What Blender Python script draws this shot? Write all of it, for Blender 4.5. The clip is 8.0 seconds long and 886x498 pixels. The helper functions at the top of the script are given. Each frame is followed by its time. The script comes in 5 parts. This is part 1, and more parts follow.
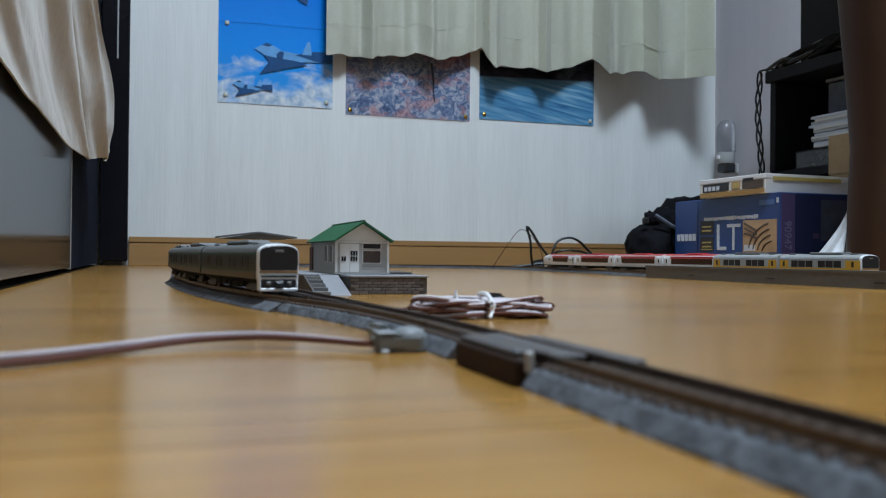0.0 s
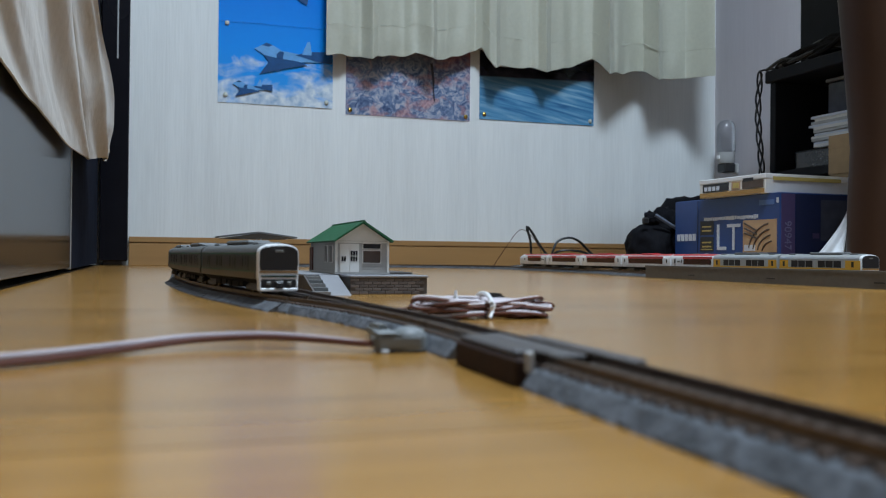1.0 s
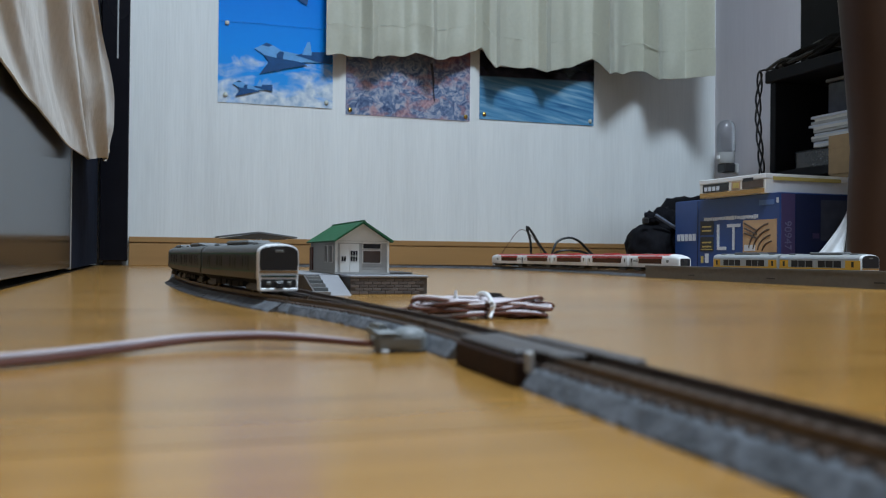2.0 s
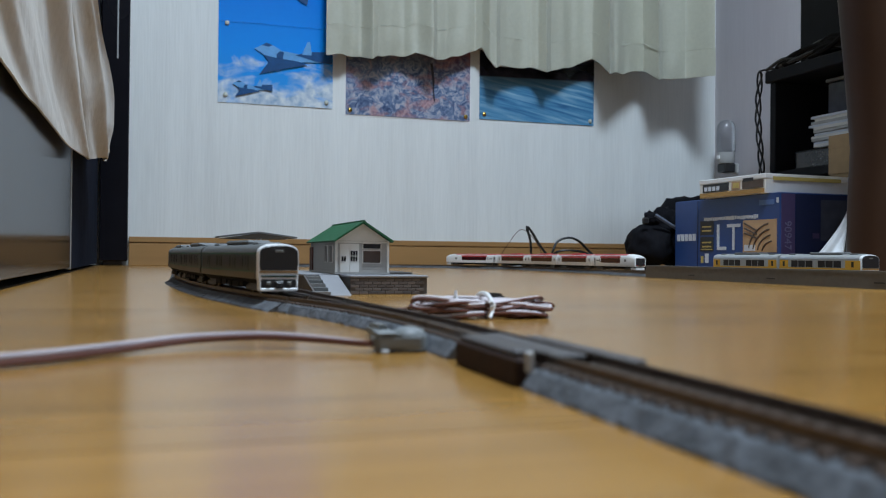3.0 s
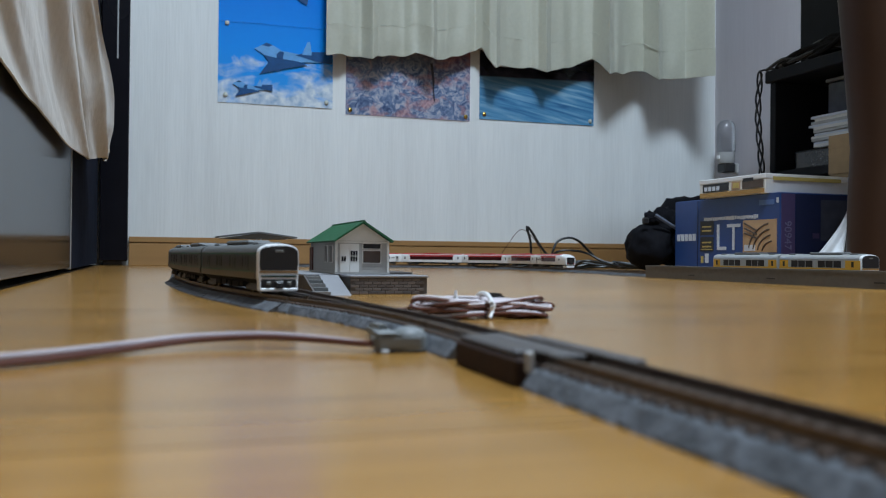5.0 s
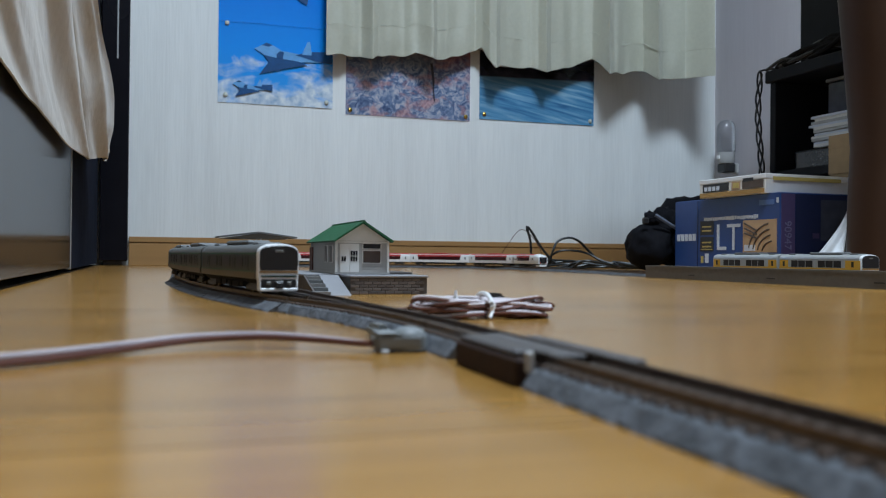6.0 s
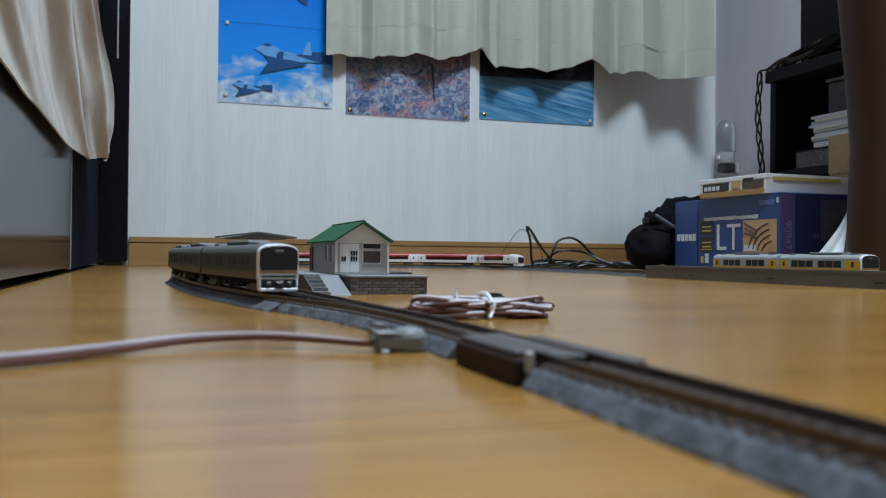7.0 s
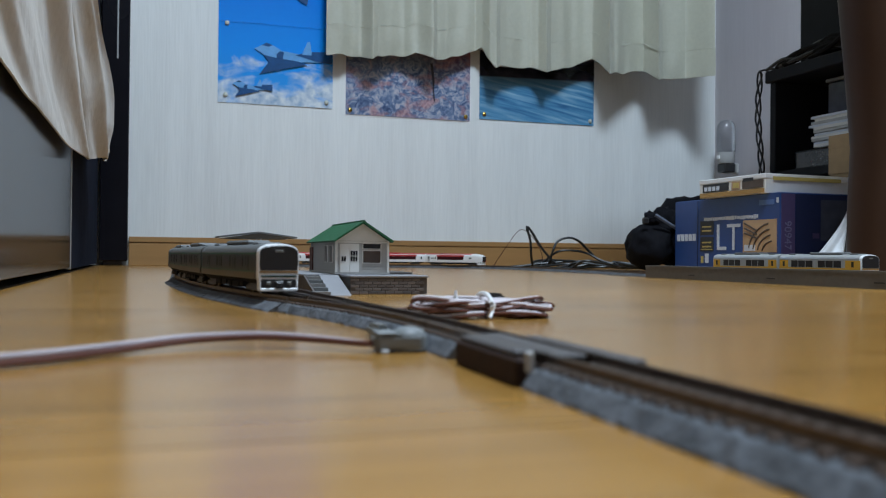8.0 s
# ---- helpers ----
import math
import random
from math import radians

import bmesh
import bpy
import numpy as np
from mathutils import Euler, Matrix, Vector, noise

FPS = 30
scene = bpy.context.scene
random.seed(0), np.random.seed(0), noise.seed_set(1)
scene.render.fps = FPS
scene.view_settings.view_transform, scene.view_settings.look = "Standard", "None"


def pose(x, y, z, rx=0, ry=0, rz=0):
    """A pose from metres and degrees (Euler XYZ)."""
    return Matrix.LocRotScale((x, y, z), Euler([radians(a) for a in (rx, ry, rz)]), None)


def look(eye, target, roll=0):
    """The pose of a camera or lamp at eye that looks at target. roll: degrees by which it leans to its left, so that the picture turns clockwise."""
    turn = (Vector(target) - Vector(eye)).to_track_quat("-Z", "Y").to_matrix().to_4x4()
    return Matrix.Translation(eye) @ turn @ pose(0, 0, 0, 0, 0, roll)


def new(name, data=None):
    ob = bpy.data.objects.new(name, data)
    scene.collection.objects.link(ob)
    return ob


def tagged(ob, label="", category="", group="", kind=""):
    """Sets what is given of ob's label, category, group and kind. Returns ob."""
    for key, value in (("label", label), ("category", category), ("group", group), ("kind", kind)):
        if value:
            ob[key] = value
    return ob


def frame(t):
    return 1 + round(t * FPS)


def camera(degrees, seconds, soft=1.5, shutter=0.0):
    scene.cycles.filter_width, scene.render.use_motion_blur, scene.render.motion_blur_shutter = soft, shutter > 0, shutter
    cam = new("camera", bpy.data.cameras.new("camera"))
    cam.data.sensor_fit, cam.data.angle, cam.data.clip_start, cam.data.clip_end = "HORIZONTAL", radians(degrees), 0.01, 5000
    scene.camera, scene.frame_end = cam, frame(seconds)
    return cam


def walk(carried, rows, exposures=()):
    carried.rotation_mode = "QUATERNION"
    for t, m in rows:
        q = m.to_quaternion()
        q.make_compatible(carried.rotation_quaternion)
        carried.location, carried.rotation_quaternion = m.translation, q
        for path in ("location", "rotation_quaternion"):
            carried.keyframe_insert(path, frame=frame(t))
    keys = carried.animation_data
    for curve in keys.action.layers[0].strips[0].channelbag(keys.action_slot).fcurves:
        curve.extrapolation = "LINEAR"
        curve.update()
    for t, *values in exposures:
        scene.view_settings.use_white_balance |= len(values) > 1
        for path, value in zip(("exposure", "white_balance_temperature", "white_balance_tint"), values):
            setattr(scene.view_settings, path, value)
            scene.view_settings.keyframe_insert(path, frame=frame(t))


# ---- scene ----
# Camera: low on the floor, world axes along the room (wall at the far end lies along x).
FOV = 52.2
YAW = radians(18.3)
cam = camera(FOV, 8.0, soft=1.0)
EYE = (0.0, 0.0, 0.025)
AIM = look(EYE, (math.sin(YAW), math.cos(YAW), 0.025 + 0.0081), 0.54)
walk(cam, [(0.0, AIM), (8.0, AIM)], exposures=[(0.0, 0.0), (8.0, 0.0)])
cam.data.dof.use_dof = True
cam.data.dof.focus_distance = 0.85
cam.data.dof.aperture_fstop = 22.0

# ---- world and light ----
world = bpy.data.worlds.new("world")
world.use_nodes = True
world.node_tree.nodes["Background"].inputs[0].default_value = (0.6, 0.75, 1.0, 1)
world.node_tree.nodes["Background"].inputs[1].default_value = 0.02
scene.world = world

lamp_data = bpy.data.lights.new("ceiling_lamp_light", "AREA")
lamp_data.shape, lamp_data.size = "DISK", 0.62
lamp_data.energy, lamp_data.color = 70.0, (0.735, 0.912, 1.105)
lamp_light = new("ceiling_lamp_light", lamp_data)
lamp_light.matrix_world = look((0.41, 0.14, 2.30), (0.41, 0.14, 0.0))


# ---- materials ----
def mat(name, color, rough=0.5, metal=0.0, var=0.15, scale=60.0, bump=0.05, bump_scale=None, stretch=(1, 1, 1), second=None,
        coat=0.0, spec=0.5, island=0.0, sheen=0.0, transmission=0.0, emit=0.0, wear=0.0):
    """A principled surface with two scales of colour change, uneven gloss and fine relief."""
    m = bpy.data.materials.new(name)
    m.use_nodes = True
    nt = m.node_tree
    N, L = nt.nodes, nt.links
    b = N["Principled BSDF"]
    tc = N.new("ShaderNodeTexCoord")
    mp = N.new("ShaderNodeMapping")
    mp.inputs["Scale"].default_value = stretch
    L.new(tc.outputs["Object"], mp.inputs[0])
    n1 = N.new("ShaderNodeTexNoise")
    n1.inputs["Scale"].default_value, n1.inputs["Detail"].default_value = scale, 4
    n2 = N.new("ShaderNodeTexNoise")
    n2.inputs["Scale"].default_value, n2.inputs["Detail"].default_value = scale * 0.13, 3
    L.new(mp.outputs[0], n1.inputs[0])
    L.new(mp.outputs[0], n2.inputs[0])
    add = N.new("ShaderNodeMath")
    add.operation = "ADD"
    L.new(n1.outputs[0], add.inputs[0])
    L.new(n2.outputs[0], add.inputs[1])
    ramp = N.new("ShaderNodeMapRange")
    ramp.inputs["From Min"].default_value, ramp.inputs["From Max"].default_value = 0.6, 1.4
    L.new(add.outputs[0], ramp.inputs[0])
    mix = N.new("ShaderNodeMix")
    mix.data_type = "RGBA"
    c = Vector(color)
    c2 = Vector(second) if second else c * (1 + var)
    c1 = c * (1 - var)
    mix.inputs[6].default_value = (*c1, 1)
    mix.inputs[7].default_value = (*[min(v, 0.95) for v in c2], 1)
    L.new(ramp.outputs[0], mix.inputs[0])
    out = mix.outputs[2]
    if island:
        oi = N.new("ShaderNodeObjectInfo")
        mr = N.new("ShaderNodeMapRange")
        mr.inputs["To Min"].default_value, mr.inputs["To Max"].default_value = 1 - island, 1 + island
        L.new(oi.outputs["Random"], mr.inputs[0])
        mul = N.new("ShaderNodeVectorMath")
        mul.operation = "SCALE"
        L.new(out, mul.inputs[0])
        L.new(mr.outputs[0], mul.inputs["Scale"])
        out = mul.outputs[0]
    L.new(out, b.inputs["Base Color"])
    rr = N.new("ShaderNodeMapRange")
    rr.inputs["To Min"].default_value, rr.inputs["To Max"].default_value = max(rough * 0.85, 0.0), min(rough * 1.15, 1)
    L.new(n2.outputs[0], rr.inputs[0])
    L.new(rr.outputs[0], b.inputs["Roughness"])
    b.inputs["Metallic"].default_value = metal
    b.inputs["Specular IOR Level"].default_value = spec
    b.inputs["Coat Weight"].default_value = coat
    b.inputs["Coat Roughness"].default_value = 0.1
    b.inputs["Sheen Weight"].default_value = sheen
    b.inputs["Transmission Weight"].default_value = transmission
    if emit:
        L.new(out, b.inputs["Emission Color"])
        b.inputs["Emission Strength"].default_value = emit
    if bump:
        bp = N.new("ShaderNodeBump")
        bp.inputs["Strength"].default_value = bump
        bp.inputs["Distance"].default_value = 0.3 / (bump_scale or scale)
        src = n1
        if bump_scale:
            src = N.new("ShaderNodeTexNoise")
            src.inputs["Scale"].default_value, src.inputs["Detail"].default_value = bump_scale, 3
            L.new(mp.outputs[0], src.inputs[0])
        L.new(src.outputs[0], bp.inputs["Height"])
        L.new(bp.outputs[0], b.inputs["Normal"])
    return m


M_WALL = mat("wallpaper", (0.74, 0.76, 0.745), 0.75, var=0.075, scale=240, bump=0.28, stretch=(1, 1, 0.05))
# For the unseen wall behind the camera: dark, so less light bounces back.
M_SOUTH = mat("low_bounce_brown", (0.28, 0.25, 0.22), 0.6, var=0.1, scale=20, stretch=(1, 1, 0.1))
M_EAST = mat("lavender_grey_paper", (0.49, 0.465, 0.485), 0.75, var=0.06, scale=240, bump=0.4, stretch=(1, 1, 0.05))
M_CEIL = mat("ceiling_paper", (0.75, 0.75, 0.73), 0.85, var=0.03, scale=40)
M_FLOOR = mat("floor_wood", (0.345, 0.170, 0.038), 0.20, spec=0.62, var=0.32, scale=105, bump=0.03, bump_scale=45, stretch=(0.06, 1.0, 1), island=0.09)
M_BASE = mat("baseboard_wood", (0.36, 0.20, 0.075), 0.4, var=0.14, scale=50, bump=0.03, stretch=(0.06, 1, 1))
M_JAMB = mat("black_lacquer", (0.006, 0.006, 0.009), 0.26, spec=0.2, var=0.2, scale=30, bump=0.01)
# No gloss here: the panel's blue-grey reflection is mixed into its base colour.
M_ENDP = mat("sheen_tinted_black", (0.026, 0.031, 0.046), 0.6, spec=0.0, var=0.2, scale=30, bump=0.01)
# Black of plinth and track stands for the shadow in the gap below the door.
M_PLINTH = mat("plinth_shade_black", (0.006, 0.005, 0.005), 0.85, spec=0.1, var=0.3, scale=80)
M_MIRROR = bpy.data.materials.new("tinted_mirror_panel")
M_MIRROR.use_nodes = True
_n, _l = M_MIRROR.node_tree.nodes, M_MIRROR.node_tree.links
_n.remove(_n["Principled BSDF"])
_gloss, _film, _mix, _noise, _rough = _n.new("ShaderNodeBsdfAnisotropic"), _n.new("ShaderNodeBsdfDiffuse"), _n.new("ShaderNodeMixShader"), _n.new("ShaderNodeTexNoise"), _n.new("ShaderNodeMapRange")
_gloss.inputs["Color"].default_value = (0.38, 0.385, 0.40, 1)
_film.inputs["Color"].default_value = (0.045, 0.042, 0.042, 1)
_noise.inputs["Scale"].default_value = 9
_rough.inputs["To Min"].default_value, _rough.inputs["To Max"].default_value = 0.09, 0.15
_mix.inputs[0].default_value = 0.12
_l.new(_noise.outputs[0], _rough.inputs[0])
_l.new(_rough.outputs[0], _gloss.inputs["Roughness"])
_l.new(_gloss.outputs[0], _mix.inputs[1])
_l.new(_film.outputs[0], _mix.inputs[2])
_l.new(_mix.outputs[0], _n["Material Output"].inputs[0])
M_CURTAIN = mat("curtain_cloth", (0.455, 0.455, 0.368), 0.38, spec=0.7, sheen=0.15, var=0.07, scale=900, bump=0.16, bump_scale=26)
M_CLOTH = mat("beige_cloth", (0.50, 0.46, 0.395), 0.85, var=0.07, scale=700, bump=0.25, bump_scale=22, sheen=0.2)
M_BALLAST = mat("ballast_grey", (0.084, 0.089, 0.098), 0.85, var=0.85, scale=800, bump=0.9)
M_TIE = mat("tie_brown", (0.075, 0.045, 0.03), 0.7, var=0.3, scale=700, bump=0.2)
M_RAIL = mat("rail_metal", (0.13, 0.10, 0.08), 0.42, metal=0.8, var=0.3, scale=300, bump=0.05)
M_RERAIL = mat("rerailer_brown", (0.032, 0.017, 0.012), 0.75, spec=0.2, var=0.3, scale=500, bump=0.15)
M_GREYPL = mat("grey_plastic", (0.17, 0.17, 0.155), 0.5, var=0.12, scale=300, bump=0.05)
M_LIGHTPL = mat("light_grey_plastic", (0.44, 0.44, 0.43), 0.55, var=0.08, scale=250, bump=0.05)
M_WHITE = mat("white_paint", (0.80, 0.80, 0.79), 0.35, var=0.04, scale=200, bump=0.01)
M_BLACKPL = mat("black_plastic", (0.018, 0.018, 0.019), 0.45, var=0.25, scale=300, bump=0.04)
M_GLASS = mat("dark_glazing", (0.018, 0.018, 0.022), 0.08, var=0.2, scale=200, bump=0.0)
M_CABGLASS = mat("cab_glazing", (0.012, 0.012, 0.014), 0.30, var=0.2, scale=200, bump=0.0)
M_MAROON = mat("maroon_glazing", (0.050, 0.012, 0.014), 0.12, var=0.2, scale=200, bump=0.0)
# Stainless sides, with the dark wardrobe's reflection put into the base colour.
M_STEEL = mat("stainless_side_shaded", (0.036, 0.041, 0.029), 0.34, metal=0.3, var=0.08, scale=200, bump=0.02)
M_ROOFGREY = mat("roof_grey", (0.115, 0.12, 0.12), 0.6, var=0.1, scale=300, bump=0.05)
M_ORANGE = mat("orange_stripe", (0.42, 0.26, 0.11), 0.4, var=0.06, scale=200)
M_GREENST = mat("green_stripe", (0.02, 0.12, 0.05), 0.4, var=0.06, scale=200)
M_RED = mat("red_paint", (0.50, 0.03, 0.035), 0.35, var=0.06, scale=200)
M_YELLOW = mat("yellow_paint", (0.66, 0.34, 0.030), 0.4, var=0.06, scale=200)
M_SILVER = mat("silver_paint", (0.47, 0.48, 0.48), 0.35, metal=0.5, var=0.05, scale=200)


# ---- mesh helpers ----
def box(bm, x0, x1, y0, y1, z0, z1, m=None):
    vs = [bm.verts.new(v) for v in ((x0, y0, z0), (x1, y0, z0), (x1, y1, z0), (x0, y1, z0), (x0, y0, z1), (x1, y0, z1), (x1, y1, z1), (x0, y1, z1))]
    for f in ((3, 2, 1, 0), (4, 5, 6, 7), (0, 1, 5, 4), (1, 2, 6, 5), (2, 3, 7, 6), (3, 0, 4, 7)):
        bm.faces.new([vs[i] for i in f])
    if m is not None:
        bmesh.ops.transform(bm, matrix=m, verts=vs)
    return vs


def boxes(*rows, bevel=0.0, seg=1):
    bm = bmesh.new()
    for r in rows:
        box(bm, *r)
    if bevel:
        bmesh.ops.bevel(bm, geom=bm.edges[:], offset=bevel, segments=seg, affect="EDGES", clamp_overlap=True)
    return bm


def loft(rings, closed=True, caps=True, bm=None):
    """A skin over rings of equally many points."""
    bm = bm or bmesh.new()
    rows = [[bm.verts.new(p) for p in ring] for ring in rings]
    n = len(rows[0])
    for a, b in zip(rows, rows[1:]):
        for i in range(n if closed else n - 1):
            j = (i + 1) % n
            bm.faces.new((a[i], a[j], b[j], b[i]))
    if caps and closed:
        bm.faces.new(rows[0][::-1])
        bm.faces.new(rows[-1])
    return bm


def smooth(bm, angle=35):
    bmesh.ops.recalc_face_normals(bm, faces=bm.faces[:])
    for f in bm.faces:
        f.smooth = True
    for e in bm.edges:
        if len(e.link_faces) == 2 and e.calc_face_angle(0) > radians(angle):
            e.smooth = False
    return bm


def tube(points, r, sides=8, bm=None):
    pts = [Vector(p) for p in points]
    rings = []
    for i, p in enumerate(pts):
        d = (pts[min(i + 1, len(pts) - 1)] - pts[max(i - 1, 0)]).normalized()
        q = d.to_track_quat("Z", "Y")
        rr = r[i] if isinstance(r, (list, tuple)) else r
        rings.append([p + q @ Vector((rr * math.cos(a), rr * math.sin(a), 0)) for a in [2 * math.pi * k / sides for k in range(sides)]])
    return loft(rings, bm=bm)


def spline(points, n=8):
    """Catmull-Rom points through the given ones."""
    P = [Vector(p) for p in points]
    P = [P[0] * 2 - P[1]] + P + [P[-1] * 2 - P[-2]]
    out = []
    for i in range(1, len(P) - 2):
        for k in range(n):
            t = k / n
            a, b, c, d = P[i - 1:i + 3]
            out.append(0.5 * ((2 * b) + (c - a) * t + (2 * a - 5 * b + 4 * c - d) * t * t + (3 * b - a - 3 * c + d) * t ** 3))
    return out + [P[-2]]


def mesh_of(name, bm, material):
    bmesh.ops.recalc_face_normals(bm, faces=bm.faces[:])
    me = bpy.data.meshes.new(name)
    bm.to_mesh(me)
    bm.free()
    me.materials.append(material)
    return me


def part(name, bm, material, parent=None, label=""):
    ob = new(name, bm if isinstance(bm, bpy.types.Mesh) else mesh_of(name, bm, material))
    ob.parent = parent
    return tagged(ob, label)


def thing(name, m, label, category, group=""):
    ob = new(name)
    ob.empty_display_size = 0.01
    ob.matrix_world = m
    return tagged(ob, label, category, group)


def structure(name, bm, material, label, category):
    return tagged(part(name, bm, material), label, category, "", "structure")


# ---- the room ----
XL, XR, YB, YF, ZC = -0.088, 1.40, 2.00, -1.60, 2.40
structure("wall_north", boxes((XL - 0.7, XR + 0.1, YB, YB + 0.1, -0.05, ZC)), M_WALL, "white vertically textured wallpaper on the end wall", "wall")
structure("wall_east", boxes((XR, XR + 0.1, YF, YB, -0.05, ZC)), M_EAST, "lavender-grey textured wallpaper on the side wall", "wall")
structure("wall_west", boxes((XL - 0.75, XL - 0.65, YF, YB, -0.05, ZC)), M_WALL, "white textured wallpaper behind the wardrobe", "wall")
structure("wall_south", boxes((XL - 0.75, XR + 0.1, YF - 0.1, YF, -0.05, ZC)), M_SOUTH, "unseen grey-brown wall, kept dark to weaken bounced light", "wall")
structure("ceiling", boxes((XL - 0.75, XR + 0.1, YF - 0.1, YB + 0.1, ZC, ZC + 0.1)), M_CEIL, "plain white papered ceiling", "ceiling")
base = structure("baseboard", boxes((-0.030, XR, YB - 0.009, YB, 0, 0.0465), (-0.030, XR, YB - 0.006, YB, 0.0466, 0.0485), (-0.030, XR, YB - 0.010, YB, 0.0486, 0.060), bevel=0.0007), M_BASE,
                 "light brown wooden baseboard along the wall", "baseboard")
structure("baseboard_east", boxes((XR - 0.009, XR, 0.0, YB - 0.010, 0, 0.055), (XR - 0.006, XR, 0.0, YB - 0.010, 0.055, 0.060), bevel=0.0008), M_BASE,
          "light brown wooden baseboard along the side wall", "baseboard")

# ---- wardrobe with mirror door, post and draped cloth ----
wardrobe = thing("wardrobe", pose(0, 0, 0), "tall wardrobe with a mirror-finished sliding door", "wardrobe")
part("carcass", boxes((XL - 0.64, XL - 0.012, -1.2, 1.985, 0.012, 2.1)), M_JAMB, wardrobe)
part("mirror_door", boxes((XL - 0.010, XL, -1.15, 1.226, 0.0065, 2.05), bevel=0.0006), M_MIRROR, wardrobe, "grey mirror-finished sliding door")
part("end_panel", boxes((XL - 0.011, XL - 0.001, 1.236, 1.93, 0.004, 2.05), bevel=0.0006), M_ENDP, wardrobe, "black fixed end panel with a bluish reflection coloured in")
part("edge_trim", boxes((XL - 0.012, XL + 0.0006, 1.2265, 1.2355, 0.004, 2.05), bevel=0.0005), M_SILVER, wardrobe, "slim metal door edge")
part("plinth", boxes((XL - 0.60, XL - 0.045, -1.15, 1.98, 0.0, 0.0118)), M_PLINTH, wardrobe)
part("door_track", boxes((XL - 0.040, XL - 0.002, -1.15, 1.93, 0.0, 0.0012)), M_PLINTH, wardrobe, "door track on the floor, blackened as shade under the door")
post = thing("door_jamb", pose(0, 0, 0), "glossy black upright post between wardrobe and wall", "post")
part("post", boxes((XL + 0.002, -0.032, 1.945, 1.995, 0.009, 2.1), bevel=0.002), M_JAMB, post)
part("edge_strip", boxes((-0.0562, -0.0532, 1.9438, 1.9448, 0.42, 2.1)), M_SILVER, post, "slim bright metal strip")
part("foot", boxes((XL + 0.01, -0.042, 1.955, 1.99, 0.0, 0.0092)), M_BLACKPL, post)

# ---- ceiling lamp ----
clamp_ = thing("ceiling_lamp", pose(0.41, 0.14, ZC), "round white ceiling lamp", "lamp")
rings = [[(r * math.cos(a), r * math.sin(a), z) for a in [k * math.pi / 16 for k in range(32)]] for r, z in ((0.22, 0.0), (0.26, -0.02), (0.26, -0.05), (0.20, -0.08), (0.02, -0.085))]
part("shade", smooth(loft(rings)), mat("lamp_shade", (0.9, 0.92, 0.95), 0.4, emit=1.2, var=0.02), clamp_, "glowing white lamp shade")


# ---- track ----
RT = 0.0065          # rail top above the floor
GAUGE = 0.009


def sweep(line, section, rough=0.0):
    """A closed section (side, height) carried along a line of (x, y), with uneven edges where rough."""
    rings = []
    rs = random.Random(len(line))
    for i, p in enumerate(line):
        a, b = Vector(line[max(i - 1, 0)]), Vector(line[min(i + 1, len(line) - 1)])
        d = (b - a).normalized()
        s = Vector((d.y, -d.x))
        ring_ = []
        for u, v in section:
            if rough and v > 0:
                u, v = u + rs.uniform(-rough, rough), v + rs.uniform(-rough, rough * 0.3)
            ring_.append((p[0] + s.x * u, p[1] + s.y * u, v))
        rings.append(ring_)
    return loft(rings)


def walk_line(start, heading, pieces, step=0.01):
    """Points along straights (length, 0) and curves (length, radius, left positive); heading in degrees, left of +y."""
    x, y, h = start[0], start[1], radians(heading)
    pts = [(x, y)]
    for length, radius in pieces:
        n = max(1, round(length / step))
        for _ in range(n):
            dl = length / n
            turn = dl / radius if radius else 0
            h += turn / 2
            x, y = x - math.sin(h) * dl, y + math.cos(h) * dl
            h += turn / 2
            pts.append((x, y))
    return pts


def along(line, s):
    """Point and direction at length s of a line."""
    for a, b in zip(line, line[1:]):
        d = math.dist(a, b)
        if s <= d or b == line[-1]:
            k = s / d
            return Vector((a[0] + (b[0] - a[0]) * k, a[1] + (b[1] - a[1]) * k)), Vector((b[0] - a[0], b[1] - a[1])).normalized()
        s -= d


def length_of(line):
    return sum(math.dist(a, b) for a, b in zip(line, line[1:]))


TIE = mesh_of("tie", boxes((-0.0071, 0.0071, -0.0011, 0.0011, -0.0010, 0.0010), bevel=0.0001), M_TIE)


def track_section(line, ties, label, half=0.0104, name="track_section"):
    """Ballast bed with uneven stones, two rails and ties; ties as single parts where they can be told apart."""
    t = thing(name, pose(0, 0, 0), label, "model track", "model railway track")
    section = [(-half, 0), (-half + 0.0003, 0.0008), (-0.0082, 0.0034), (-0.0073, 0.0040), (-0.0030, 0.0039), (0.0030, 0.0039), (0.0073, 0.0040), (0.0082, 0.0034), (half - 0.0003, 0.0008), (half, 0)]
    part("roadbed", sweep(line, section, 0.00028), M_BALLAST, t, "grey moulded ballast bed")
    for s in (-1, 1):
        c = s * (GAUGE / 2 + 0.0003)
        part("rail", sweep(line, [(c - 0.0008, 0.0044), (c - 0.0003, 0.0049), (c - 0.0004, RT), (c + 0.0004, RT), (c + 0.0003, 0.0049), (c + 0.0008, 0.0044)]), M_RAIL, t)
    n = int(length_of(line) / 0.0042)
    joined = bmesh.new()
    for i in range(n):
        p, d = along(line, (i + 0.5) * length_of(line) / n)
        m = pose(p.x, p.y, 0.0036, 0, 0, math.degrees(math.atan2(d.y, d.x)) - 90)
        if ties:
            part("tie", TIE, None, t).matrix_basis = m
        else:
            box(joined, -0.0071, 0.0071, -0.0011, 0.0011, -0.0010, 0.0010, m)
    if ties:
        joined.free()
    else:
        tagged(part("ties", joined, M_TIE, t), kind="stuff")
    return t


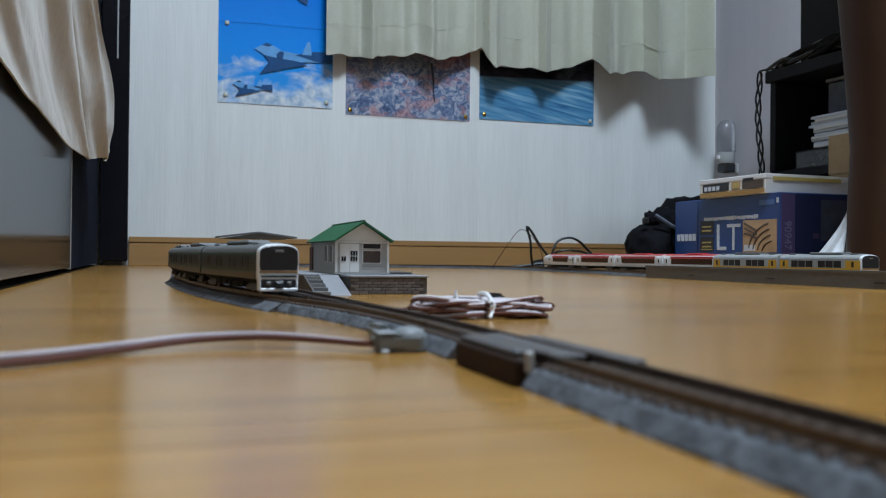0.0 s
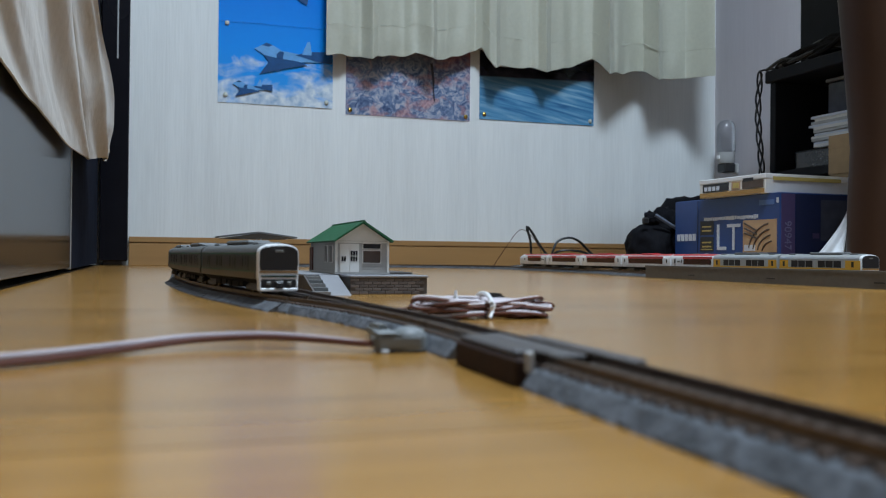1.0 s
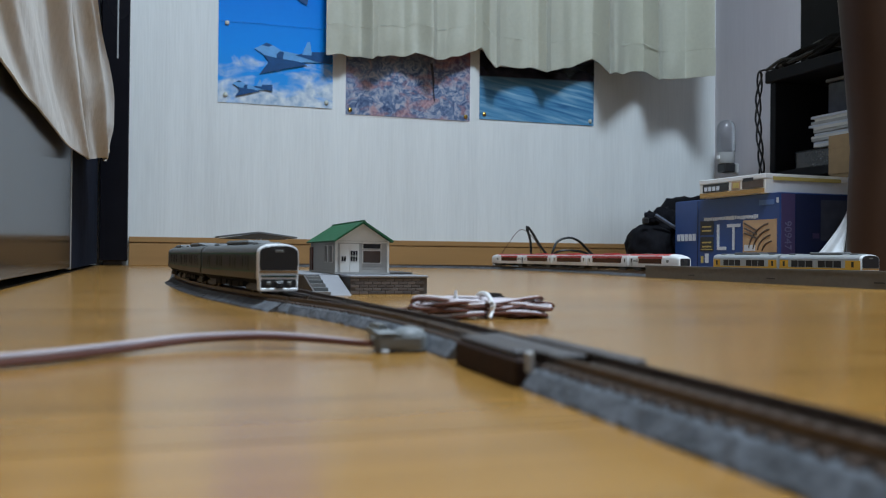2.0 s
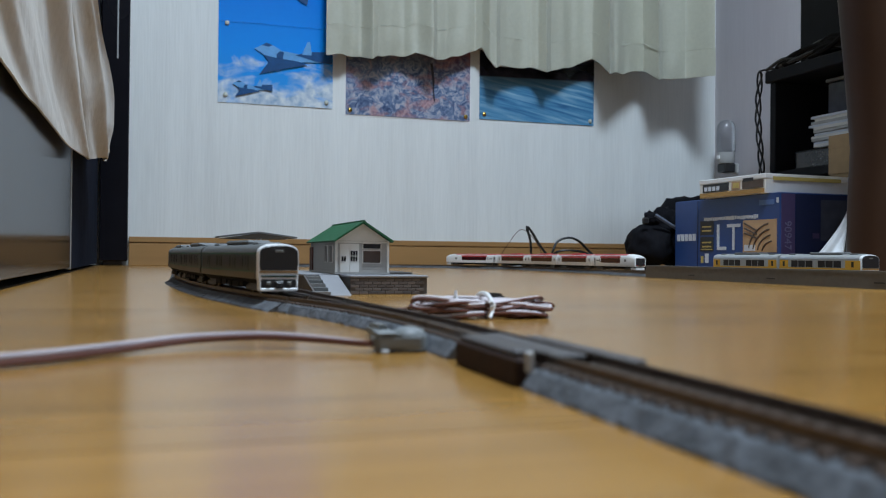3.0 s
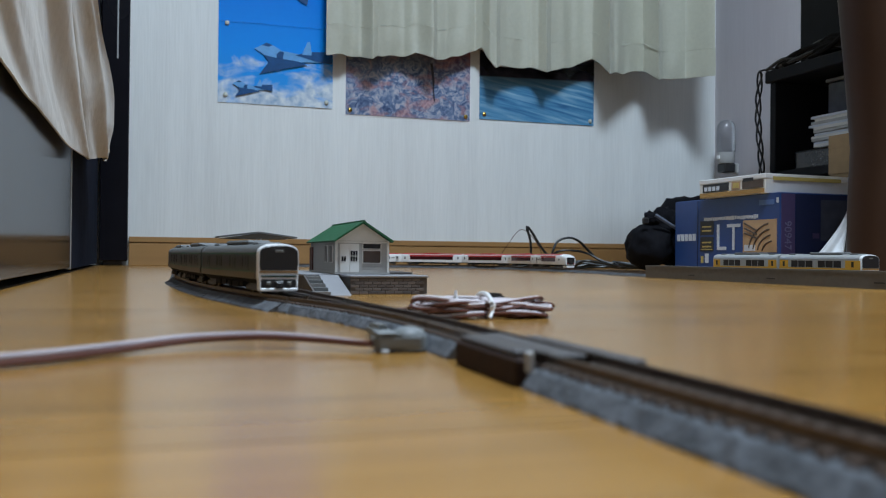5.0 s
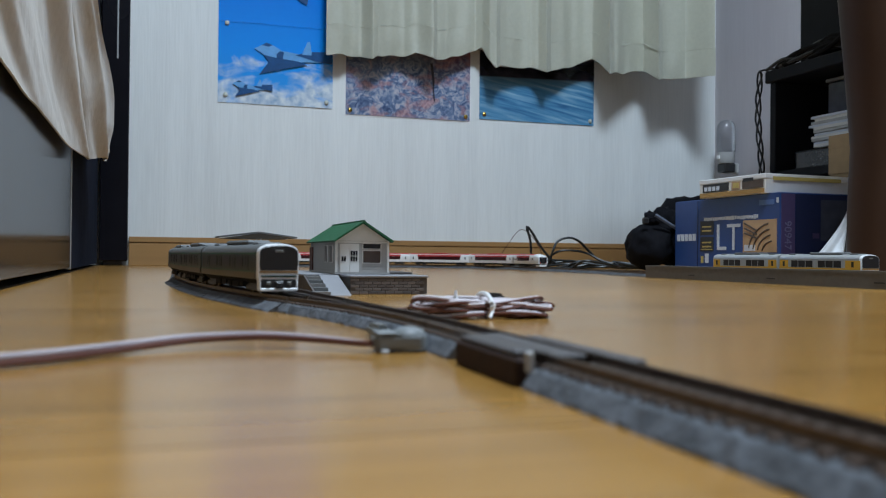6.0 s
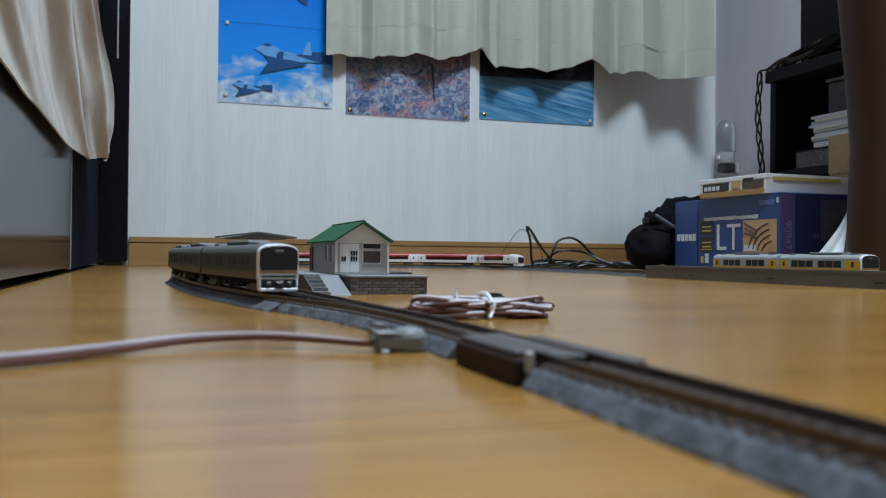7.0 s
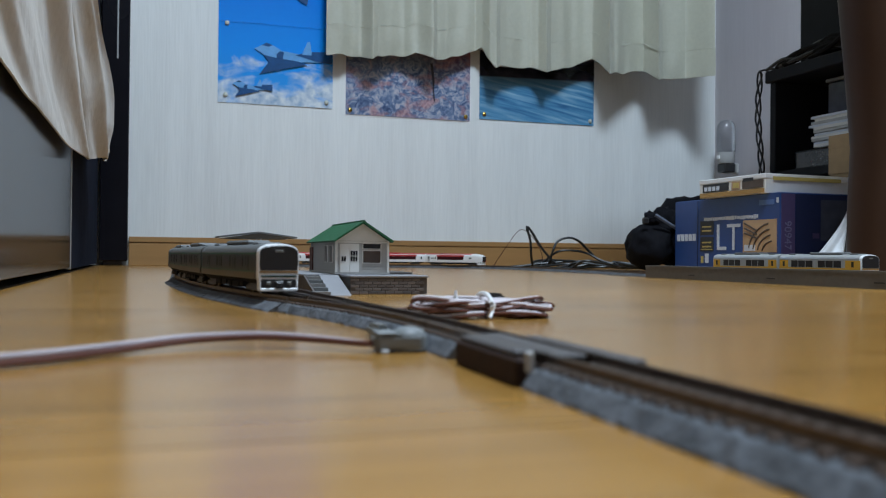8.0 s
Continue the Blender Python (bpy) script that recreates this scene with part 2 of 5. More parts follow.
# the near line: a straight, a turnout whose left leg carries the standing train, and a long easy curve back
near = walk_line((0.0633, -0.30), -1.9, [(0.546, 0), (0.1231, 0.534), (0.0055, 0), (0.3060, -1.886), (0.10, 0), (0.0572, -0.8), (0.78, 0)])
through_leg = walk_line((0.0814, 0.2457), -1.9, [(0.06, 0.9), (0.46, 0)])
GREY = "grey ballasted model railway track with brown ties on the floor"


def cut(line, a, b, step=0.01):
    n = max(2, round((b - a) / step))
    return [tuple(along(line, a + (b - a) * k / n)[0]) for k in range(n + 1)]


# the oval's far straight, curve and end straight, on which the express runs
E_RUN = 1.30
express_line = walk_line((0.6977 - 0.0398 * E_RUN, 1.6191 - 0.9992 * E_RUN), -2.28, [(E_RUN, 0), (0.4012, 0.2764), (0.085, 0), (0.484, 0.28)], 0.008)
siding = [(x - 0.029, y) for x, y in cut(express_line, 0.0, 0.80)] + [(x - 0.029 * math.cos(k * math.pi / 16) ** 2, y) for k, (x, y) in enumerate(cut(express_line, 0.81, 0.97, 0.02))]

for a, b in ((0.0, 0.286), (0.287, 0.458), (0.507, 0.545)):
    track_section(cut(near, a, b, 0.0022), True, GREY)
turnout = track_section(cut(near, 0.5465, 0.70, 0.0025), True, "grey ballasted model turnout where the track divides", 0.0104, "track_turnout")
leg = cut(through_leg, 0.002, 0.14, 0.004)
part("through_roadbed", sweep(leg, [(-0.0078, 0), (-0.0076, 0.0026), (0.0076, 0.0026), (0.0102, 0.0006), (0.0104, 0)], 0.0002), M_BALLAST, turnout)
for c in (-0.0048, 0.0048):
    part("through_rail", sweep(leg, [(c - 0.0004, 0.0040), (c - 0.0004, RT - 0.0001), (c + 0.0004, RT - 0.0001), (c + 0.0004, 0.0040)]), M_RAIL, turnout)
for k in range(16):
    p, d = along(leg, 0.066 + k * 0.0045)
    part("long_tie", TIE, None, turnout).matrix_basis = pose(p.x, p.y, 0.0032, 0, 0, math.degrees(math.atan2(d.y, d.x)) - 90)
track_section(cut(through_leg, 0.142, 0.50, 0.006), False, GREY)
WIDE = "grey model track on a wide bed under the standing train"
for a, b in ((0.702, 0.84), (0.841, 0.98), (0.981, 1.12)):
    track_section(cut(near, a, b, 0.004), False, WIDE, 0.0136)
for a, b in ((1.121, 1.40), (1.401, 1.90)):
    track_section(cut(near, a, b), False, GREY)
for k in range(8):
    a, b = k * 0.28, min((k + 1) * 0.28 - 0.001, length_of(express_line) - 0.002)
    track_section(cut(express_line, a, b), False, GREY)
track_section(siding, False, "grey ballasted model siding track beside a platform")


# ---- trains ----
def profile(w, z0, zs, zt, n=5):
    """A car's section: half width w, sill z0, shoulder zs, roof top zt."""
    right = [(w * 0.96, z0), (w, z0 + 0.002), (w, zs)]
    for k in range(1, n):
        a = k * math.pi / 2 / n
        right.append((w * math.cos(a) ** 0.75, zs + (zt - zs) * math.sin(a) ** 0.9))
    right.append((0.0, zt))
    return right + [(-x, z) for x, z in right[-2::-1]]


def ring(y, w, z0, zs, zt):
    return [(x, y, z) for x, z in profile(w, z0, zs, zt)]


def roof_ring(y, w, zs, zt, lift=0.0002, skip=2):
    p = profile(w, 0, zs, zt)
    q = [(x * 1.012, y, z + (lift if z > zs else 0)) for x, z in p[skip:-skip]]
    return q


W2, HR, ZS = 0.0098, 0.0243, 0.0185


def bogie(parent, y):
    b = part("bogie", boxes((-0.0072, 0.0072, y - 0.0085, y + 0.0085, 0.0022, 0.0046), (-0.0078, -0.0066, y - 0.011, y + 0.011, 0.0014, 0.0036), (0.0066, 0.0078, y - 0.011, y + 0.011, 0.0014, 0.0036)), M_BLACKPL, parent, "black four-wheel bogie")
    for yy in (-0.007, 0.007):
        for s in (-1, 1):
            x = s * 0.0046
            rings = [[(x + dx, y + yy + r * math.cos(a), 0.0022 + r * math.sin(a)) for a in [k * math.pi / 7 for k in range(14)]] for dx, r in ((-0.0008, 0.0022), (0.0008, 0.0022))]
            part("wheel", smooth(loft(rings)), M_RAIL, b)


M_UNDER = mat("matt_black", (0.008, 0.007, 0.007), 0.8, spec=0.2, var=0.3, scale=300)


def underfloor(parent, seed, length):
    rnd = random.Random(seed)
    rows = [(-0.0070, 0.0070, -length / 2 + 0.004, length / 2 - 0.004, 0.0046, 0.0058)]
    y = -0.030
    while y < 0.026:
        d = rnd.uniform(0.006, 0.016)
        rows.append((-0.0086, 0.0086, y, y + d, rnd.uniform(0.0020, 0.0030), 0.0050))
        y += d + rnd.uniform(0.0015, 0.004)
    part("underfloor_gear", boxes(*rows), M_UNDER, parent)


def side_panel(parent, name, y0, y1, z0, z1, material, proud=0.00015, label="", depth=0.0006):
    """One panel on each side of a car."""
    for s in (-1, 1):
        x = s * W2
        a, b = sorted((x + s * proud, x - s * depth))
        part(name, boxes((a, b, y0, y1, z0, z1)), material, parent, label)


def express_car(kind, seed):
    """A white express car with red roof and dark windows; kind 1 leads, -1 trails, 0 in the middle."""
    L = 0.138
    label = "white express model car with red roof and dark window band" if kind == 0 else "white express model end car with sloping nose and red roof"
    t = thing("express_train_car", pose(0, 0, 0), label, "model train", "express train cars")
    h = L / 2
    secs = [(-h, 1, ZS, HR)]
    end = kind != 0
    f = h - 0.024 if end else h
    secs += [(-h + 0.002, 1, ZS, HR), (f, 1, ZS, HR)]
    if end:
        secs += [(h - 0.014, 1.0, 0.0182, 0.0237), (h - 0.006, 0.985, 0.0176, 0.0222), (h - 0.0015, 0.945, 0.0166, 0.0206), (h, 0.88, 0.0158, 0.0196)]
    part("body", smooth(loft([ring(y, W2 * w, 0.0058, zs, zt) for y, w, zs, zt in secs])), M_WHITE, t, "white car body")
    rf = h - 0.026 if end else h - 0.001
    part("roof", smooth(loft([roof_ring(y, W2, ZS, HR, 0.0002, 4) for y in (-h + 0.001, rf)])), M_RED, t, "glossy red roof")
    w0, w1 = (-h + 0.030, h - 0.044) if end else (-h + 0.0205, h - 0.0205)
    side_panel(t, "window_band", w0, w1, 0.0112, 0.0180, M_MAROON, label="dark tinted window band")
    side_panel(t, "roof_side", w0 - 0.0015, w1 + 0.0015, 0.0181, 0.0212, M_RED, 0.0002, "", 0.0030)
    side_panel(t, "door", -h + 0.006, -h + 0.012, 0.0066, 0.0186, M_LIGHTPL if end else M_WHITE, 0.0001)
    side_panel(t, "door_window", -h + 0.0078, -h + 0.0102, 0.0125, 0.0172, M_GLASS, 0.0003)
    if end:
        side_panel(t, "marking", h - 0.031, h - 0.025, 0.0130, 0.0165, M_GREYPL, 0.0001)
        side_panel(t, "logo_bar", -h + 0.0145, -h + 0.0225, 0.0135, 0.0155, M_GREYPL, 0.0001)
        side_panel(t, "door_window", -h + 0.0245, -h + 0.0265, 0.0125, 0.0172, M_GLASS, 0.0002)
        part("windscreen", boxes((-0.0070, 0.0070, h - 0.0006, h + 0.0010, 0.0072, 0.0182), bevel=0.0005), M_GLASS, t, "black cab front with gangway door")
        part("gangway_door", boxes((-0.0024, 0.0024, h + 0.0008, h + 0.0016, 0.0066, 0.0160), bevel=0.0003), M_BLACKPL, t)
        for sx in (-1, 1):
            part("tail_light", boxes((sx * 0.0058 - 0.0008, sx * 0.0058 + 0.0008, h + 0.0006, h + 0.0014, 0.0078, 0.0088)), M_RED, t)
        part("skirt", smooth(loft([ring(y, W2 * w, 0.0012, 0.0040, 0.0050) for y, w in ((h - 0.012, 0.93), (h - 0.003, 0.84), (h + 0.0002, 0.70))])), M_WHITE, t, "white front skirt")
        side_panel(t, "headlight", h - 0.0105, h - 0.0075, 0.0095, 0.0110, M_GLASS, -0.0006)
        part("pantograph_base", boxes((-0.004, 0.004, -0.035, -0.022, 0.0240, 0.0252)), M_GREYPL, t)
    else:
        side_panel(t, "door", h - 0.012, h - 0.006, 0.0066, 0.0186, M_WHITE, 0.0001)
        side_panel(t, "door_window", h - 0.0102, h - 0.0078, 0.0125, 0.0172, M_GLASS, 0.0003)
        part("air_conditioner", boxes((-0.006, 0.006, -0.016, 0.016, 0.0238, 0.0256), bevel=0.0006), M_RED, t)
    part("gangway", boxes((-0.005, 0.005, -h - 0.0016, -h, 0.0050, 0.0200)), M_BLACKPL, t)
    if not end:
        part("gangway", boxes((-0.005, 0.005, h, h + 0.0016, 0.0050, 0.0200)), M_BLACKPL, t)
    underfloor(t, seed, L)
    bogie(t, -0.047), bogie(t, 0.045)
    return t


M_FACE = mat("cab_white", (0.74, 0.75, 0.75), 0.45, var=0.04, scale=200)
M_BEIGE = mat("tan_stripe", (0.120, 0.090, 0.052), 0.45, var=0.1, scale=200)
M_GREEND = mat("dark_green_paint", (0.006, 0.030, 0.018), 0.4, var=0.1, scale=200)


def commuter_car(cab, seed, style):
    """A commuter car with four doors a side; style 0 stainless with green and orange stripes, 1 yellow. cab: it has a driving end at +y."""
    L = (0.131, 0.118)[style]
    h = L / 2
    label = ("stainless commuter model car with green and orange stripes", "silver and yellow commuter model car")[style] + (" and driving cab" if cab else "")
    t = thing("commuter_train_car", pose(0, 0, 0), label, "model train", ("striped commuter train", "yellow commuter train")[style])
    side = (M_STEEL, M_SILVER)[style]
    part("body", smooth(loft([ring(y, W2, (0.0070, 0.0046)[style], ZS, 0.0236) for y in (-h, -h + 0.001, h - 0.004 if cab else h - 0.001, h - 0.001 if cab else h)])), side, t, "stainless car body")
    part("roof", smooth(loft([roof_ring(y, W2, ZS + 0.0008, 0.0238) for y in (-h + 0.0005, h - (0.0024 if cab else 0.0005))])), (M_ROOFGREY, M_SILVER)[style], t, "grey roof")
    for y, ln in ((0.006 if cab else 0.0, 0.046), (-0.044, 0.010), (0.044, 0.010)):
        part("air_conditioner" if ln > 0.02 else "vent", boxes((-0.0062, 0.0062, y - ln / 2, y + ln / 2, 0.0232, 0.0258 if ln > 0.02 else 0.0246), bevel=0.0009), M_ROOFGREY, t)
    if style == 0:
        doors = [-0.047, -0.0155, 0.016, 0.0445 if not cab else 0.043]
        for y in doors:
            for dy in (-0.00215, 0.00215):
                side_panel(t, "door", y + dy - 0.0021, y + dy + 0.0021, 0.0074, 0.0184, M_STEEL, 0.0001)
                side_panel(t, "door_window", y + dy - 0.0013, y + dy + 0.0013, 0.0126, 0.0176, M_CABGLASS, 0.0002)
        for a, b in zip(doors, doors[1:]):
            side_panel(t, "side_window", a + 0.0072, b - 0.0072, 0.0126, 0.0178, M_CABGLASS, 0.0002)
    else:
        for y0, y1 in ((-h + 0.001, -h + 0.0145), (h - 0.0205 if cab else h - 0.0145, h - 0.001)):
            side_panel(t, "end_panel", y0, y1, 0.0080, 0.0180, M_YELLOW, 0.0002, "yellow end panel")
            side_panel(t, "door_window", (y0 + y1) / 2 - 0.0016, (y0 + y1) / 2 + 0.0016, 0.0118, 0.0170, M_CABGLASS, 0.0003)
        for y in ((-0.0230, 0.0170) if cab else (-0.0215, 0.0215)):
            side_panel(t, "window_frame", y - 0.0190, y + 0.0190, 0.0100, 0.0184, M_SILVER, 0.0002)
            side_panel(t, "side_window", y - 0.0160, y + 0.0160, 0.0113, 0.0177, M_CABGLASS, 0.0004)
            for dy in (-0.0055, 0.0055):
                side_panel(t, "window_post", y + dy - 0.0003, y + dy + 0.0003, 0.0113, 0.0177, M_SILVER, 0.0006)
    if style == 0:
        side_panel(t, "belt_stripe", -h + 0.0005, h - 0.0045 if cab else h - 0.0005, 0.0074, 0.0102, M_BEIGE, 0.0003, "dull tan stripe along the sill")
        side_panel(t, "belt_stripe", -h + 0.0005, h - 0.0045 if cab else h - 0.0005, 0.0103, 0.0107, M_GREENST, 0.0003)
        side_panel(t, "top_stripe", -h + 0.0005, h - 0.0045 if cab else h - 0.0005, 0.0186, 0.0192, M_GREENST, 0.0003)
    else:
        side_panel(t, "belt_stripe", -h + 0.0005, h - 0.0045 if cab else h - 0.0005, 0.0076, 0.0109, M_YELLOW, 0.0005)
    if cab:
        ym = h - 0.001
        front = lambda w, z0, z1, y0, y1, bev=0.0004: boxes((-w, w, y0, y1, z0, z1), bevel=bev)
        part("front_mask", smooth(loft([ring(y, W2 * k, (0.0062, 0.0046)[style], 0.0192, zt) for y, k, zt in ((ym - 0.0016, 1.01, 0.0238), (ym + 0.0009, 1.0, 0.0236), (ym + 0.0016, 0.975, 0.0231))])), M_FACE, t, "white moulded cab front")
        part("windscreen", smooth(loft([ring(y, W2 * k, z0, 0.0192, zt) for y, k, z0, zt in ((ym + 0.0009, 0.925, 0.0113, 0.0228), (ym + 0.0020, 0.925, 0.0113, 0.0228), (ym + 0.0023, 0.89, 0.0116, 0.0225))])), M_CABGLASS, t, "black cab windscreen with rounded corners")
        part("front_stripe", front(0.0092, 0.0100, 0.0110, ym + 0.0010, ym + 0.0020, 0.0002), (M_ORANGE, M_YELLOW)[style], t)
        part("front_stripe", front(0.0084, 0.0080, 0.0091, ym + 0.0010, ym + 0.0021, 0.0003), (M_GREEND, M_YELLOW)[style], t)
        part("destination_sign", front(0.0020, 0.0196, 0.0208, ym + 0.0015, ym + 0.0024, 0.0001), M_GREYPL, t)
        for s in (-1, 1):
            part("headlight", boxes((s * 0.0050 - 0.0011, s * 0.0050 + 0.0011, ym + 0.0016, ym + 0.0027, 0.0044, 0.0060), bevel=0.0003), M_GREYPL, t)
        part("front_panel", front(0.0084, 0.0030, 0.0072, ym - 0.004, ym + 0.0019), M_BLACKPL, t, "black recess round the coupler")
        part("front_skirt", boxes((-0.0090, 0.0090, ym - 0.0035, ym + 0.0026, 0.0013, 0.0030), (-0.0094, -0.0083, ym - 0.0025, ym + 0.0020, 0.0020, 0.0064), (0.0083, 0.0094, ym - 0.0025, ym + 0.0020, 0.0020, 0.0064), bevel=0.0005), M_FACE, t, "white front skirt")
        part("coupler", boxes((-0.0016, 0.0016, ym - 0.006, ym + 0.0040, 0.0032, 0.0056), (-0.0022, 0.0022, ym + 0.0020, ym + 0.0030, 0.0036, 0.0062), bevel=0.0003), M_BLACKPL, t)
    part("gangway", boxes((-0.0042, 0.0042, -h - 0.0022, -h, 0.0055, 0.0195)), M_BLACKPL, t)
    if style == 0:
        part("underframe", boxes((-0.0078, 0.0078, -h + 0.002, h - 0.004, 0.0054, 0.0072)), M_UNDER, t)
    underfloor(t, seed, L)
    bogie(t, -0.70 * h), bogie(t, 0.70 * h)
    return t


def car_pose(line, s, half=0.046):
    a, b = along(line, s - half)[0], along(line, s + half)[0]
    c, d = (a + b) / 2, b - a
    return pose(c.x, c.y, RT, 0, 0, math.degrees(math.atan2(d.y, d.x)) - 90)


# striped train, standing; its cab faces the camera (towards smaller s)
STOP = 0.7283
for k in range(3):
    c = commuter_car(k == 0, 11 + k, 0)
    c.matrix_world = car_pose(near, STOP + 0.0655 + k * 0.1345) @ pose(0, 0, 0, 0, 0, 180)
# yellow train, standing on the siding beside the platform
for k in range(2):
    c = commuter_car(k == 0, 21 + k, 1)
    c.matrix_world = car_pose(siding, 0.3427 + 0.059 + k * 0.1215) @ pose(0, 0, 0, 0, 0, 180)

express = [express_car(1 if k == 0 else (-1 if k == 4 else 0), 31 + k) for k in range(5)]

# ---- track accessories ----
M_DECK = mat("deck_brown_grey", (0.075, 0.067, 0.066), 0.6, var=0.2, scale=400, bump=0.1)
rerailer = thing("rerailer", pose(0.0793, 0.1825, 0, 0, 0, -1.9), "dark brown plastic rerailer ramp over the track", "rerailer")
part("side_block", boxes((-0.0108, -0.0072, -0.0230, 0.016, 0, 0.0055), bevel=0.0005), M_RERAIL, rerailer)
part("side_block", boxes((0.0072, 0.0108, -0.0230, 0.016, 0, 0.0055), bevel=0.0005), M_RERAIL, rerailer)
part("deck", boxes((-0.0100, -0.0056, -0.0195, 0.0155, 0.0056, 0.0068), bevel=0.0004), M_DECK, rerailer, "grey-brown deck plate")
part("deck", boxes((-0.0036, 0.0036, -0.024, 0.024, 0.0046, 0.0063), bevel=0.0004), M_DECK, rerailer)
part("deck", boxes((0.0056, 0.0102, -0.036, 0.0155, 0.0052, 0.0064), bevel=0.0004), M_DECK, rerailer)
part("bed", boxes((-0.0070, 0.0070, -0.0215, 0.0215, 0.0, 0.0044)), M_RERAIL, rerailer)
for s in (-1, 1):
    part("rail", boxes((s * 0.0048 - 0.0004, s * 0.0048 + 0.0004, -0.024, 0.024, 0.0044, RT)), M_RAIL, rerailer)
part("end_tab", boxes((-0.0092, -0.0078, -0.0252, -0.0234, 0.0030, 0.0070), bevel=0.0003), M_LIGHTPL, rerailer, "light grey end tab")

M_CAP = mat("cap_grey", (0.19, 0.205, 0.205), 0.5, var=0.15, scale=300, bump=0.05)
feeder = thing("track_feeder", pose(0.0635, 0.2285, 0, 0, 0, -4), "grey plastic power feeder clipped to the track", "track feeder")
bm = boxes((-0.0070, 0.0060, -0.0045, 0.0050, 0.0004, 0.0048), bevel=0.0010, seg=2)
part("body", smooth(bm), M_GREYPL, feeder, "grey feeder housing")
dome = [[(0.0028 + r * math.cos(a), 0.0006 + r * math.sin(a), z) for a in [k * math.pi / 12 for k in range(24)]] for r, z in ((0.0050, 0.0005), (0.0050, 0.0034), (0.0046, 0.0048), (0.0036, 0.0058), (0.0020, 0.0064), (0.0004, 0.0066))]
part("cap", smooth(loft(dome)), M_CAP, feeder, "lighter grey round cap")
part("latch", boxes((-0.0064, -0.0012, -0.0042, 0.0040, 0.0048, 0.0054), bevel=0.0004), M_CAP, feeder)
part("screw", boxes((-0.0055, -0.0035, -0.0062, -0.0044, 0.0, 0.0010), bevel=0.0003), M_LIGHTPL, feeder)
for s, y in ((-1, 0.268),):
    clip = thing("rail_joiner_cover", pose(0.0762 + s * 0.0082, y, 0, 0, 0, 3), "small grey plastic joint cover on the track bed", "joint cover", "joint covers")
    part("cover", smooth(boxes((-0.0024, 0.0024, -0.0062, 0.0062, 0.0, 0.0040), bevel=0.0011, seg=2)), M_CAP, clip)
    part("rib", boxes((-0.0012, 0.0012, -0.0042, 0.0042, 0.0040, 0.0043)), M_GREYPL, clip)

M_WBROWN = mat("brown_wire", (0.105, 0.036, 0.024), 0.35, var=0.15, scale=300)
M_WPALE = mat("pale_wire", (0.72, 0.66, 0.68), 0.28, var=0.08, scale=300)
M_WWHITE = mat("white_wire", (0.60, 0.52, 0.53), 0.35, var=0.12, scale=300)


def twin_wire(parent, pts, r, lift, pale=None, end_lift=None):
    """Two moulded-together conductors, brown beside white."""
    line = spline(pts, 7)
    for k, (m, nm) in enumerate(((M_WBROWN, "brown_conductor"), (pale or M_WWHITE, "white_conductor"))):
        off = []
        for i, p in enumerate(line):
            d = line[min(i + 1, len(line) - 1)] - line[max(i - 1, 0)]
            s = Vector((d.y, -d.x, 0)).normalized()
            tilt = lift if end_lift is None else lift + (end_lift - lift) * i / (len(line) - 1)
            off.append(p + s * ((0.5 - k) * 2 * r * math.cos(tilt)) + Vector((0, 0, (k - 0.5) * 2 * r * math.sin(tilt))))
        part(nm, smooth(tube(off, r, 8)), m, parent)


cord = thing("feeder_cord", pose(0, 0, 0), "brown and white twin power cord lying on the floor", "cord")
# The pink conductor's colour also carries the pale highlight along the cord.
twin_wire(cord, [(-0.075, 0.186, 0.0019), (-0.029, 0.2125, 0.0019), (-0.0075, 0.232, 0.0020), (0.012, 0.247, 0.0027), (0.030, 0.246, 0.0032), (0.044, 0.239, 0.0027), (0.0535, 0.231, 0.0022), (0.0565, 0.2275, 0.0022)], 0.00082, 1.25, mat("pink_highlight_wire", (0.46, 0.41, 0.43), 0.22, var=0.12, scale=300), -0.25)

coil = thing("wire_coil", pose(0.1312, 0.345, 0, 0, 0, 2), "bundled brown and white twin wire tied with a white strap", "wire coil")
rc = random.Random(9)
for k in range(17):
    a, b = 0.0266 + rc.uniform(-0.004, 0.0025), 0.0098 + rc.uniform(-0.005, 0.003)
    z0, ph = rc.uniform(0.0016, 0.0086), rc.uniform(-0.0035, 0.0035)
    tilt, tw = rc.uniform(-0.09, 0.09), rc.uniform(-0.13, 0.13)
    pts = []
    for i in range(17):
        t = i / 16 * 2 * math.pi
        pinch = 1 - 0.55 * math.exp(-(math.cos(t) / 0.35) ** 2)
        x, y = ph + a * math.cos(t), b * math.sin(t) * pinch
        pts.append((x * math.cos(tw) - y * math.sin(tw), x * math.sin(tw) + y * math.cos(tw), max(0.0012, z0 + tilt * x + 0.0009 * math.sin(3 * t + k))))
    twin_wire(coil, pts, 0.00060, rc.uniform(0.1, 1.3), M_WPALE)
strap = [(0.0005 + 0.0022 * math.cos(t) * 0.3, 0.0105 * math.cos(t), 0.0052 + 0.0050 * math.sin(t)) for t in [k * math.pi / 10 for k in range(21)]]
part("strap", smooth(tube(strap, 0.0009, 8)), M_WHITE, coil, "white plastic tie strap")
part("strap_end", smooth(tube(spline([(0.0012, -0.0098, 0.0062), (-0.0002, -0.0108, 0.003), (-0.0022, -0.0130, 0.0009)], 5), 0.0007, 6)), M_WHITE, coil)
part("plug", smooth(boxes((0.004, 0.013, 0.006, 0.013, 0.0068, 0.0098), bevel=0.0012, seg=2)), M_BLACKPL, coil, "black plug on the wire end")
